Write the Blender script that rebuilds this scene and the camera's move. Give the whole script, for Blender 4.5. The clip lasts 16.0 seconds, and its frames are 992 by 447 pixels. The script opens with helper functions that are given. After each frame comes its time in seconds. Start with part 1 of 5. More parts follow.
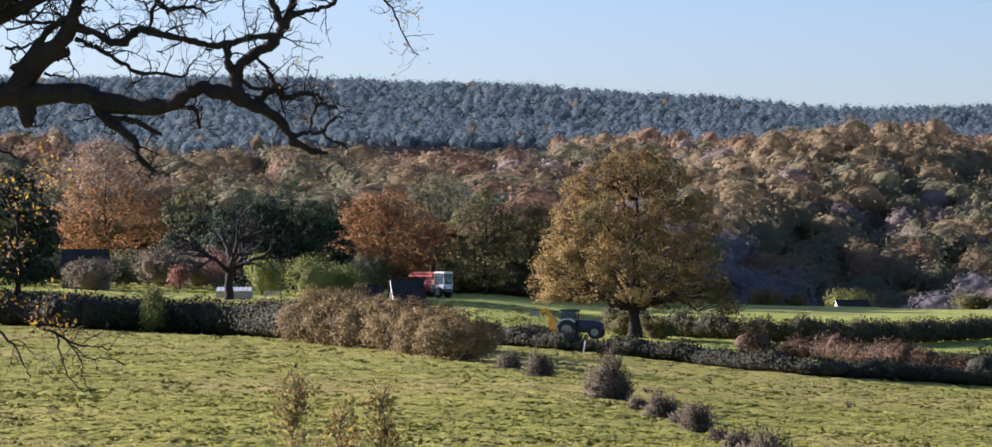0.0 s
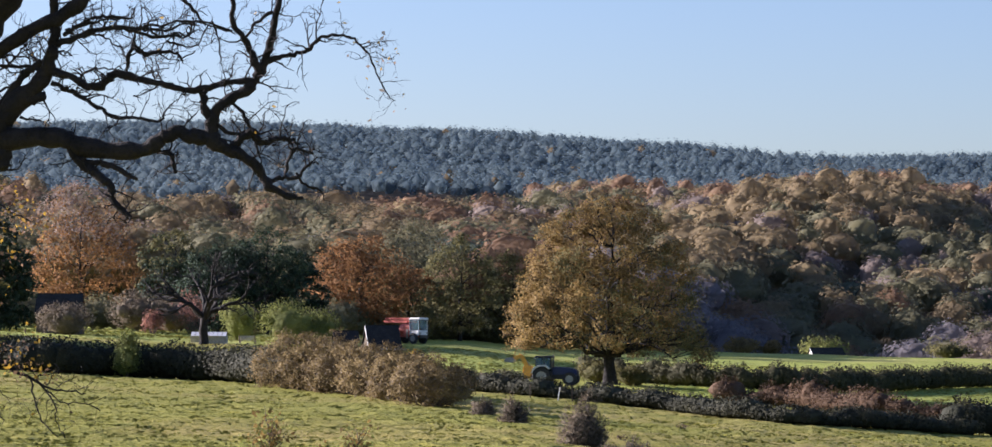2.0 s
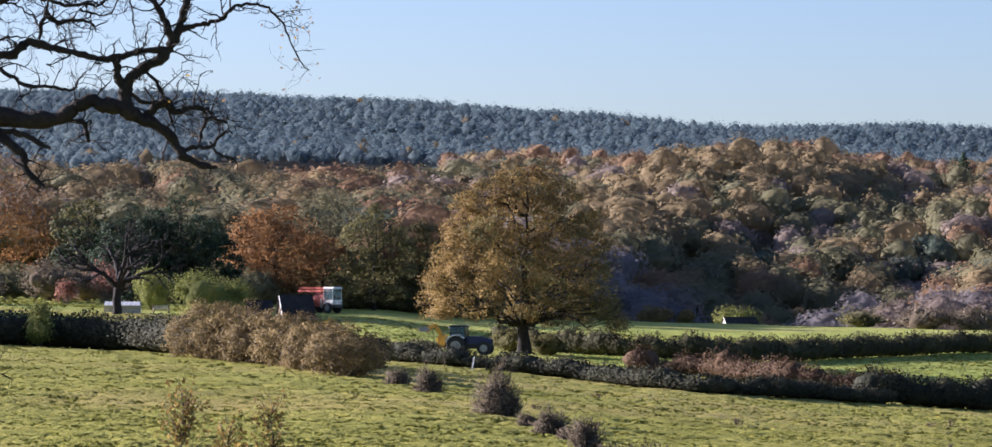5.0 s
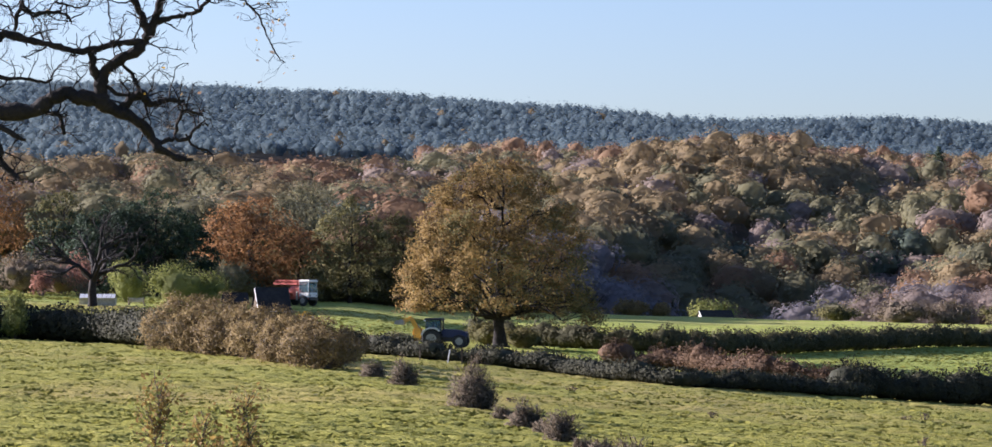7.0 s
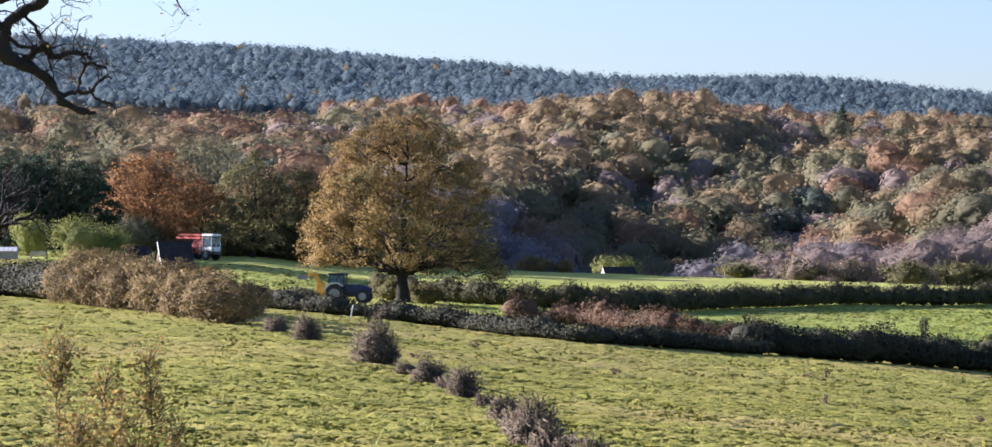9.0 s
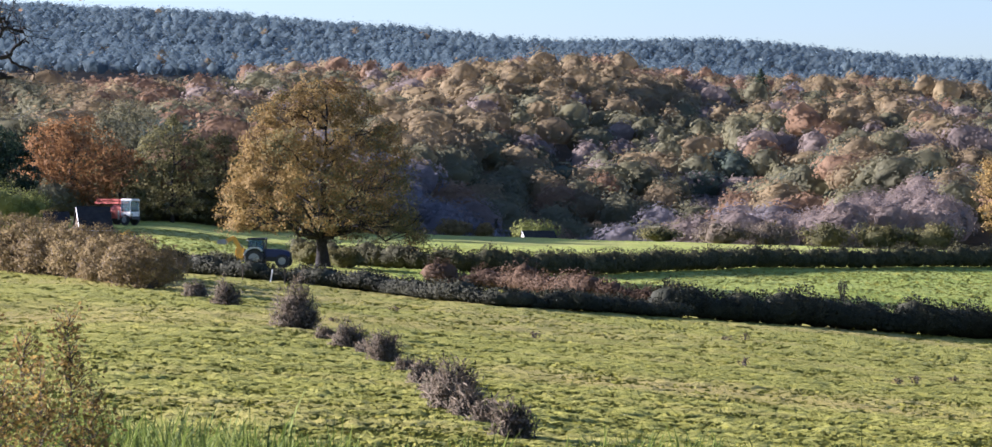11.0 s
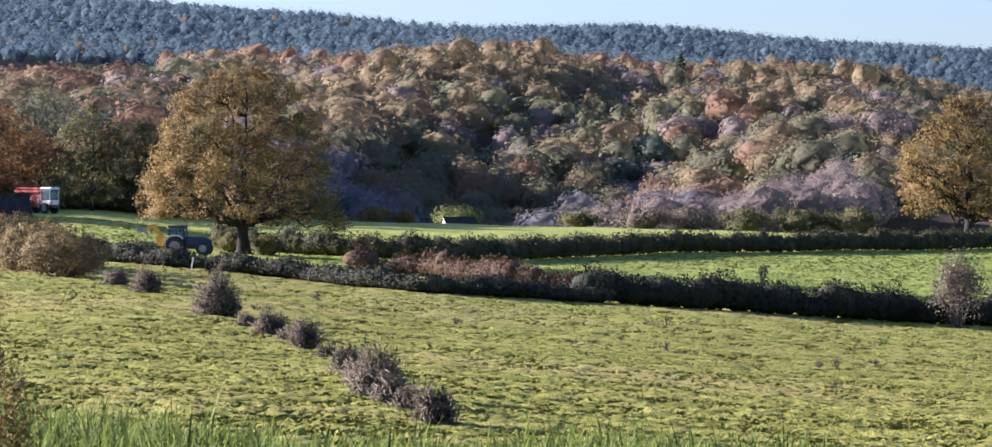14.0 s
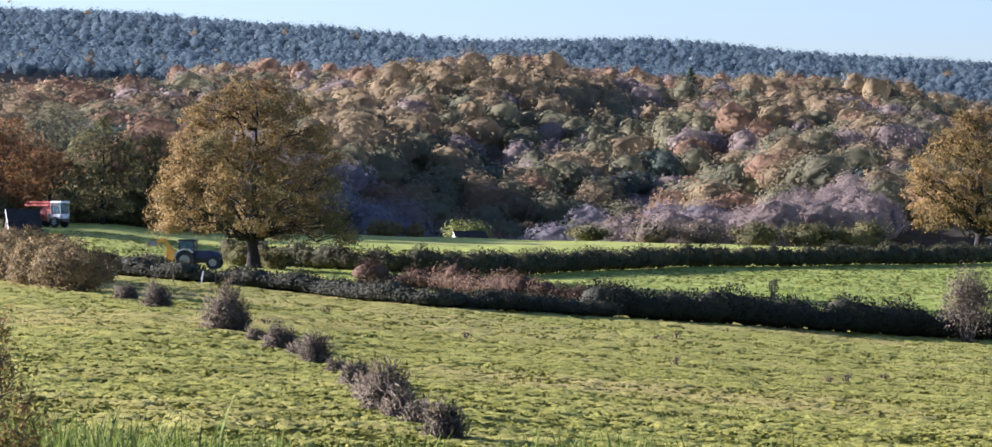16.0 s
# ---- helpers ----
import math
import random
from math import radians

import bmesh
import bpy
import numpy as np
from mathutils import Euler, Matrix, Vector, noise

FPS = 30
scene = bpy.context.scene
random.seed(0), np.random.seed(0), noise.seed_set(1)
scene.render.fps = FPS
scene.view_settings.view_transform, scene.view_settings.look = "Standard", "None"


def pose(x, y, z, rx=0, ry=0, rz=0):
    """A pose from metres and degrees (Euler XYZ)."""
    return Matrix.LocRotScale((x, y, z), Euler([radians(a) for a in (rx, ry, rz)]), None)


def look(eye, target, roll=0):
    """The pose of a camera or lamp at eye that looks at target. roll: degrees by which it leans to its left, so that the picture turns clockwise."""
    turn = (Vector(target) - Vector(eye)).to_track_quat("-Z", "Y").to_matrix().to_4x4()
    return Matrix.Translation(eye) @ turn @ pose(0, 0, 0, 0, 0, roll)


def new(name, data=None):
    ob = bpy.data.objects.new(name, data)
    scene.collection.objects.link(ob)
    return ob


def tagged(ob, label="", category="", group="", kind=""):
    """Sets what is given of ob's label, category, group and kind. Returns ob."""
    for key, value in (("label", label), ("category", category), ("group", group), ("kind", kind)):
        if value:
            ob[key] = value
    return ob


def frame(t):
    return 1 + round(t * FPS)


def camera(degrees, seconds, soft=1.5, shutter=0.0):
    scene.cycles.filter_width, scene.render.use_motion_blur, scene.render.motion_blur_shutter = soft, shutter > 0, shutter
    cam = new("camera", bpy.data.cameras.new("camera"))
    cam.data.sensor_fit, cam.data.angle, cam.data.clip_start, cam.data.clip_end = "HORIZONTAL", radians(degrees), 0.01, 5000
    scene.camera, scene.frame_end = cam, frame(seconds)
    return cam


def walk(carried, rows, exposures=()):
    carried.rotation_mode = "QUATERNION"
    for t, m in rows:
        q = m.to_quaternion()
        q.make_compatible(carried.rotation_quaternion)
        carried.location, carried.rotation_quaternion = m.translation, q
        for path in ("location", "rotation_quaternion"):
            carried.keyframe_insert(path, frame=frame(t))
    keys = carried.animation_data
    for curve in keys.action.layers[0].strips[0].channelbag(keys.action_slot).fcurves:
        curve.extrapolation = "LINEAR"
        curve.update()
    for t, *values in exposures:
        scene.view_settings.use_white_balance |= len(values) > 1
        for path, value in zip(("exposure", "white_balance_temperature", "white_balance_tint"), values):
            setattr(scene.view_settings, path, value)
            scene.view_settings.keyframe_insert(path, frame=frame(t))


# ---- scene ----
# The camera stands on a rise above a valley and pans slowly to the right.
cam = camera(18.0, 16.0)
EYE = (0.0, 0.0, 0.0)
ROWS = [
    (0.0, 0.0, 0.891, -0.0),
    (0.5, -0.111, 1.491, -0.159),
    (1.0, -0.21, 1.741, -0.182),
    (1.5, -0.327, 1.788, -0.245),
    (2.0, -0.456, 1.738, -0.279),
    (2.5, -0.695, 1.717, -0.227),
    (3.0, -0.931, 1.706, -0.221),
    (3.5, -1.187, 1.583, -0.171),
    (4.0, -1.525, 1.403, -0.191),
    (6.5, -2.374, 1.096, -0.33),
    (7.0, -2.468, 1.061, -0.353),
    (7.5, -2.604, 0.953, -0.466),
    (8.0, -2.804, 0.722, -0.532),
    (8.5, -3.433, 0.48, -0.601),
    (9.0, -4.231, 0.267, -0.706),
    (9.5, -4.684, 0.103, -0.603),
    (10.0, -4.913, -0.079, -0.601),
    (12.5, -6.95, -0.574, -0.409),
    (13.0, -7.093, -0.581, -0.388),
    (13.5, -7.134, -0.595, -0.285),
    (14.0, -7.148, -0.619, -0.241),
    (14.5, -7.129, -0.539, -0.25),
    (15.0, -7.099, -0.484, -0.262),
    (15.5, -7.037, -0.451, -0.251),
    (16.0, -6.965, -0.363, -0.266),
]
walk(cam, [(t, pose(*EYE, 90 + pitch, roll, yaw)) for t, yaw, pitch, roll in ROWS], [(0.0, 1.64, 5800, 28), (1.5, 1.57, 5800, 28), (4.0, 1.65, 5800, 28), (8.0, 1.80, 5800, 28), (9.0, 1.99, 5700, 28), (16.0, 1.99, 5500, 28)])

# ---- light: a low autumn sun from the left and a little ahead, clear sky ----
SUN_ELEV, SUN_LEFT = 17.0, 67.0          # degrees; left of straight ahead
world = bpy.data.worlds.new("sky")
scene.world = world
world.use_nodes = True
wn = world.node_tree
sky = wn.nodes.new("ShaderNodeTexSky")
sky.sky_type = "NISHITA"
sky.sun_disc = False
sky.sun_elevation = radians(SUN_ELEV)
sky.sun_rotation = radians(-SUN_LEFT)
sky.altitude, sky.air_density, sky.dust_density, sky.ozone_density = 400, 1.0, 1.2, 3.0
wn.links.new(sky.outputs[0], wn.nodes["Background"].inputs[0])
wn.nodes["Background"].inputs[1].default_value = 0.054
sun = new("sun", bpy.data.lights.new("sun", "SUN"))
sun.data.energy, sun.data.angle, sun.data.color = 4.5, radians(0.53), (1.0, 0.925, 0.785)
to_sun = Vector((-math.sin(radians(SUN_LEFT)) * math.cos(radians(SUN_ELEV)), math.cos(radians(SUN_LEFT)) * math.cos(radians(SUN_ELEV)), math.sin(radians(SUN_ELEV))))
sun.matrix_world = look(to_sun * 100, (0, 0, 0))


# ---- materials ----
def mat(name):
    m = bpy.data.materials.new(name)
    m.use_nodes = True
    return m, m.node_tree.nodes, m.node_tree.links, m.node_tree.nodes["Principled BSDF"]


def ramp(nodes, stops):
    r = nodes.new("ShaderNodeValToRGB")
    el = r.color_ramp.elements
    while len(el) < len(stops):
        el.new(0.5)
    for e, (p, c) in zip(el, stops):
        e.position, e.color = p, (*c, 1)
    return r


def noise_node(nodes, links, scale, detail=4.0, rough=0.6):
    g = nodes.new("ShaderNodeNewGeometry")
    n = nodes.new("ShaderNodeTexNoise")
    n.inputs["Scale"].default_value, n.inputs["Detail"].default_value, n.inputs["Roughness"].default_value = scale, detail, rough
    links.new(g.outputs["Position"], n.inputs["Vector"])
    return n


def leaf_mat(name, dark, mid, light, through_it=0.4, patch=0.12, gaps=0.12, relief=0.7, vary=0.22):
    """Foliage: each leaf clump differs, tree differs from tree, and thin crowns let some light through."""
    m, nodes, links, bsdf = mat(name)
    g = nodes.new("ShaderNodeNewGeometry")
    n = noise_node(nodes, links, patch, 3.0)
    mix = nodes.new("ShaderNodeMath")
    mix.operation = "MULTIPLY_ADD"
    links.new(g.outputs["Random Per Island"], mix.inputs[0])
    mix.inputs[1].default_value = vary
    links.new(n.outputs["Fac"], mix.inputs[2])
    sub = nodes.new("ShaderNodeMath")
    sub.operation = "SUBTRACT"
    links.new(mix.outputs[0], sub.inputs[0])
    sub.inputs[1].default_value = vary / 2
    r = ramp(nodes, [(0.2, dark), (0.5, mid), (0.8, light)])
    links.new(sub.outputs[0], r.inputs[0])
    links.new(r.outputs[0], bsdf.inputs["Base Color"])
    bsdf.inputs["Roughness"].default_value = 0.75
    bsdf.inputs["Specular IOR Level"].default_value = 0.15
    fine = noise_node(nodes, links, 1.4, 4.0, 0.7)
    bump = nodes.new("ShaderNodeBump")
    bump.inputs["Strength"].default_value, bump.inputs["Distance"].default_value = relief, 0.5
    links.new(fine.outputs["Fac"], bump.inputs["Height"])
    links.new(bump.outputs[0], bsdf.inputs["Normal"])
    t = nodes.new("ShaderNodeBsdfTranslucent")
    links.new(r.outputs[0], t.inputs[0])
    ms = nodes.new("ShaderNodeMixShader")
    ms.inputs[0].default_value = through_it
    links.new(bsdf.outputs[0], ms.inputs[1])
    links.new(t.outputs[0], ms.inputs[2])
    clear = nodes.new("ShaderNodeBsdfTransparent")
    thin = nodes.new("ShaderNodeMixShader")
    thin.inputs[0].default_value = gaps
    links.new(ms.outputs[0], thin.inputs[1])
    links.new(clear.outputs[0], thin.inputs[2])
    links.new(thin.outputs[0], nodes["Material Output"].inputs[0])
    return m


def rough_mat(name, dark, light, scale=3.0, rough=0.85, bump=0.4, metal=0.0, spec=0.3):
    """A worn surface: colour drifts by coarse and fine noise, with a fine relief."""
    m, nodes, links, bsdf = mat(name)
    n, fine = noise_node(nodes, links, scale), noise_node(nodes, links, scale * 9, 6.0)
    mix = nodes.new("ShaderNodeMath")
    mix.operation = "MULTIPLY_ADD"
    links.new(fine.outputs["Fac"], mix.inputs[0])
    mix.inputs[1].default_value = 0.6
    links.new(n.outputs["Fac"], mix.inputs[2])
    r = ramp(nodes, [(0.55, dark), (1.05, light)])
    links.new(mix.outputs[0], r.inputs[0])
    links.new(r.outputs[0], bsdf.inputs["Base Color"])
    bsdf.inputs["Roughness"].default_value, bsdf.inputs["Metallic"].default_value = rough, metal
    bsdf.inputs["Specular IOR Level"].default_value = spec
    if bump:
        b = nodes.new("ShaderNodeBump")
        b.inputs["Strength"].default_value, b.inputs["Distance"].default_value = bump, 0.03
        links.new(fine.outputs["Fac"], b.inputs["Height"])
        links.new(b.outputs[0], bsdf.inputs["Normal"])
    return m


def grass_mat(name, stops, tan, tuft=1.6, relief=0.25):
    """Grass: lush and dry patches at field size, tufts at hand size, with relief."""
    m, nodes, links, bsdf = mat(name)
    big, mid, small = noise_node(nodes, links, 0.045, 4.0), noise_node(nodes, links, 0.35, 4.0), noise_node(nodes, links, tuft, 5.0, 0.7)
    a = nodes.new("ShaderNodeMath")
    a.operation = "MULTIPLY_ADD"
    links.new(mid.outputs["Fac"], a.inputs[0])
    a.inputs[1].default_value = 0.6
    links.new(small.outputs["Fac"], a.inputs[2])
    r = ramp(nodes, stops)
    links.new(a.outputs[0], r.inputs[0])
    dry = ramp(nodes, [(0.48, (0, 0, 0)), (0.68, (1, 1, 1))])
    links.new(big.outputs["Fac"], dry.inputs[0])
    scale = nodes.new("ShaderNodeMath")
    scale.operation = "MULTIPLY"
    links.new(dry.outputs[0], scale.inputs[0])
    scale.inputs[1].default_value = 0.6
    mix = nodes.new("ShaderNodeMix")
    mix.data_type = "RGBA"
    links.new(scale.outputs[0], mix.inputs["Factor"])
    links.new(r.outputs[0], mix.inputs["A"])
    mix.inputs["B"].default_value = (*tan, 1)
    links.new(mix.outputs["Result"], bsdf.inputs["Base Color"])
    bsdf.inputs["Roughness"].default_value = 0.9
    bsdf.inputs["Specular IOR Level"].default_value = 0.1
    b = nodes.new("ShaderNodeBump")
    b.inputs["Strength"].default_value, b.inputs["Distance"].default_value = 0.8, relief
    links.new(small.outputs["Fac"], b.inputs["Height"])
    links.new(b.outputs[0], bsdf.inputs["Normal"])
    return m


def paint(name, colour, rough=0.4, metal=0.0, dirt=0.35):
    """Weathered paint or metal: dulled by dust in patches."""
    dark = tuple(c * (1 - dirt) + 0.03 * dirt for c in colour)
    return rough_mat(name, dark, colour, 2.0, rough, 0.1, metal, 0.5)


def glass_mat():
    m, nodes, links, bsdf = mat("tinted_glass")
    bsdf.inputs["Base Color"].default_value = (0.25, 0.40, 0.45, 1)
    bsdf.inputs["Roughness"].default_value = 0.05
    bsdf.inputs["Transmission Weight"].default_value = 0.75
    return m


M = {
    "blue": paint("blue_paint", (0.012, 0.022, 0.085)), "black": paint("black_plastic", (0.015, 0.015, 0.017), 0.5), "yellow_paint": paint("yellow_paint", (0.85, 0.42, 0.03)),
    "white": paint("white_paint", (0.78, 0.77, 0.74)), "red": paint("red_paint", (0.62, 0.13, 0.09)), "rubber": paint("tyre_rubber", (0.02, 0.02, 0.021), 0.8), "rim": paint("rim_grey", (0.30, 0.30, 0.29), 0.5, 0.3),
    "steel": paint("grey_steel", (0.35, 0.34, 0.32), 0.45, 0.6), "glass": glass_mat(),
    "slate": rough_mat("dark_slate", (0.012, 0.012, 0.013), (0.04, 0.038, 0.036), 1.5), "timber": rough_mat("weathered_timber", (0.05, 0.038, 0.028), (0.16, 0.12, 0.085), 2.0), "pale_timber": rough_mat("bleached_timber", (0.30, 0.26, 0.21), (0.55, 0.49, 0.40), 3.0), "sheet": rough_mat("grey_roof_sheet", (0.20, 0.20, 0.19), (0.38, 0.37, 0.35), 2.0, 0.6),
    "pasture": grass_mat("pasture", [(0.60, (0.14, 0.143, 0.029)), (0.78, (0.26, 0.253, 0.05)), (0.96, (0.375, 0.352, 0.085))], (0.40, 0.305, 0.115), 7.0, 0.1),
    "far_field": grass_mat("far_field", [(0.6, (0.17, 0.21, 0.04)), (0.8, (0.31, 0.345, 0.068)), (1.0, (0.43, 0.45, 0.115))], (0.45, 0.40, 0.14), 2.0),
    "ley": grass_mat("lush_ley", [(0.6, (0.11, 0.15, 0.028)), (0.8, (0.235, 0.285, 0.05)), (0.98, (0.36, 0.40, 0.09))], (0.33, 0.34, 0.09), 2.2),
    "wood_floor": rough_mat("wood_floor", (0.03, 0.025, 0.015), (0.10, 0.075, 0.04), 0.2),
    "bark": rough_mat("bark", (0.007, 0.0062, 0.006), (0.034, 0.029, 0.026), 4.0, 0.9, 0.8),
    "bark_grey": rough_mat("bark_grey", (0.05, 0.042, 0.035), (0.16, 0.13, 0.10), 3.0, 0.9, 0.6),
    "oak_olive": leaf_mat("oak_olive_leaves", (0.08, 0.082, 0.04), (0.15, 0.14, 0.057), (0.245, 0.212, 0.082), 0.36, 0.22, 0.0),
    "oak": leaf_mat("oak_leaves", (0.115, 0.078, 0.032), (0.225, 0.15, 0.052), (0.37, 0.25, 0.082), 0.36, 0.3, 0.0, 0.7, 0.3),
    "yellow_oak": leaf_mat("golden_leaves", (0.20, 0.135, 0.045), (0.33, 0.23, 0.065), (0.47, 0.34, 0.10), 0.5, 0.2, 0.0),
    # russet, ochre, olive and holly are paled and greyed to imitate distance haze
    "russet": leaf_mat("russet_leaves", (0.17, 0.105, 0.066), (0.26, 0.165, 0.10), (0.35, 0.235, 0.135), 0.45, 0.1, 0.2, 0.2, 0.2),
    "rust": leaf_mat("rust_leaves", (0.17, 0.09, 0.042), (0.28, 0.148, 0.06), (0.40, 0.215, 0.085), 0.45, 0.2, 0.0),
    "ochre": leaf_mat("hazed_ochre_leaves", (0.165, 0.125, 0.074), (0.255, 0.195, 0.108), (0.35, 0.272, 0.142), 0.45, 0.1, 0.2, 0.2, 0.2),
    "olive": leaf_mat("olive_leaves", (0.115, 0.112, 0.07), (0.175, 0.166, 0.095), (0.25, 0.23, 0.122), 0.45, 0.1, 0.2, 0.2, 0.2),
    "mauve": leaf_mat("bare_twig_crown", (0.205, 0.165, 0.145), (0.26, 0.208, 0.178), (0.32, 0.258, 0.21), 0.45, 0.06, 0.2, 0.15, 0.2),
    "darkgreen": leaf_mat("dark_green_leaves", (0.020, 0.036, 0.024), (0.038, 0.062, 0.036), (0.075, 0.105, 0.05), 0.3, 0.12, 0.05),
    # pine colour is paled towards blue to stand in for haze over distance
    "pine": leaf_mat("hazed_pine_needles", (0.128, 0.182, 0.208), (0.15, 0.208, 0.232), (0.182, 0.24, 0.252), 0.6, 0.02, 0.35, 0.05, 0.12),
    # twig colour paled and cooled, in place of blue haze over the shaded hollow
    "hazed_twig": leaf_mat("hazed_twig_crown", (0.17, 0.157, 0.165), (0.212, 0.194, 0.20), (0.26, 0.236, 0.232), 0.45, 0.1, 0.25, 0.2, 0.2),
    "holly": leaf_mat("hazed_green_leaves", (0.065, 0.088, 0.072), (0.092, 0.118, 0.09), (0.125, 0.15, 0.105), 0.45, 0.1, 0.2, 0.2, 0.2),
    "rose": leaf_mat("rose_leaves", (0.22, 0.11, 0.085), (0.33, 0.16, 0.12), (0.42, 0.22, 0.16), 0.4, 0.3),
    "lime": leaf_mat("lime_leaves", (0.13, 0.155, 0.045), (0.23, 0.25, 0.07), (0.36, 0.37, 0.12)),
    "bramble": leaf_mat("bramble_leaves", (0.055, 0.036, 0.024), (0.11, 0.068, 0.04), (0.18, 0.112, 0.065), 0.25, 0.5),
    "hedge_dark": leaf_mat("hedge_leaves", (0.024, 0.027, 0.018), (0.044, 0.046, 0.028), (0.085, 0.082, 0.045), 0.15, 0.5, 0.0),
    "hedge_olive": leaf_mat("hawthorn_leaves", (0.045, 0.047, 0.026), (0.085, 0.083, 0.042), (0.16, 0.145, 0.07), 0.3, 0.5, 0.0),
    "hedge_brown": leaf_mat("brown_bush_leaves", (0.12, 0.088, 0.042), (0.225, 0.165, 0.072), (0.345, 0.258, 0.105), 0.35, 0.35, 0.0),
    "thorn": leaf_mat("thorn_twigs", (0.115, 0.094, 0.068), (0.19, 0.152, 0.106), (0.29, 0.235, 0.16), 0.25, 0.8, 0.0),
    "yellow": leaf_mat("yellow_leaves", (0.30, 0.18, 0.03), (0.48, 0.30, 0.04), (0.6, 0.42, 0.09)),
    "twig_core": rough_mat("inner_twigs", (0.05, 0.04, 0.03), (0.12, 0.095, 0.07), 0.8, 0.95, 0.3),
    "weed": leaf_mat("long_grass_blades", (0.06, 0.085, 0.02), (0.13, 0.175, 0.032), (0.27, 0.30, 0.07), 0.4, 0.9, 0.0, 0.7, 0.5),
    "blade": leaf_mat("grass_blades", (0.145, 0.155, 0.028), (0.262, 0.258, 0.046), (0.385, 0.355, 0.08), 0.4, 0.4, 0.0, 0.3, 0.45),
}


# ---- shape helpers ----
def smooth_lerp(v, xs, ys):
    v = np.asarray(v, float)
    i = np.clip(np.searchsorted(xs, v) - 1, 0, len(xs) - 2)
    xs, ys = np.asarray(xs, float), np.asarray(ys, float)
    t = np.clip((v - xs[i]) / (xs[i + 1] - xs[i]), 0, 1)
    d = np.gradient(ys, xs)
    h = xs[i + 1] - xs[i]
    t2, t3 = t * t, t * t * t
    return (2 * t3 - 3 * t2 + 1) * ys[i] + (t3 - 2 * t2 + t) * h * d[i] + (3 * t2 - 2 * t3) * ys[i + 1] + (t3 - t2) * h * d[i + 1]


def lattice_noise(x, y, size, seed):
    """Smooth random heights, 0 to 1, with hollows and mounds about that size."""
    u, v = x / size, y / size
    i, j = np.floor(u).astype(np.int64), np.floor(v).astype(np.int64)
    f, g = u - i, v - j
    f, g = f * f * (3 - 2 * f), g * g * (3 - 2 * g)

    def at_corner(a, b):
        h = (a * 374761393 + b * 668265263 + seed * 1442695041) & 0xFFFFFFFF
        h = ((h ^ (h >> 13)) * 1274126177) & 0xFFFFFFFF
        return ((h ^ (h >> 16)) & 0xFFFF) / 65535.0

    return (at_corner(i, j) * (1 - f) + at_corner(i + 1, j) * f) * (1 - g) + (at_corner(i, j + 1) * (1 - f) + at_corner(i + 1, j + 1) * f) * g


def step(v, a, b):
    t = np.clip((np.asarray(v, float) - a) / (b - a), 0, 1)
    return t * t * (3 - 2 * t)


# hills beyond the fields: rows go ahead, columns follow the bearing (metres across per metre ahead)
HILL_AHEAD = [560, 650, 750, 900, 1100, 1300, 1600, 1900, 2300]
HILL_BEARING = [-0.20, -0.08, 0.0, 0.06, 0.11, 0.17, 0.24, 0.32]
HILL = np.array([
    [-3, -3, -5, -8, -10, -11, -12, -13],
    [0, 0, 4, -8, -26, -21, -9, -10],
    [12, 12, 12, 1, -16, -13, 0, 0],
    [19, 20, 19, 16, 14, 13, 13, 9],
    [20, 20, 21, 29, 33, 31, 24, 15],
    [36, 36, 36, 40, 46, 41, 33, 24],
    [68, 68, 66, 65, 61, 57, 51, 44],
    [106, 106, 103, 94.5, 87, 90, 79.5, 75],
    [90, 90, 85, 75, 70, 65, 60, 55]], float)


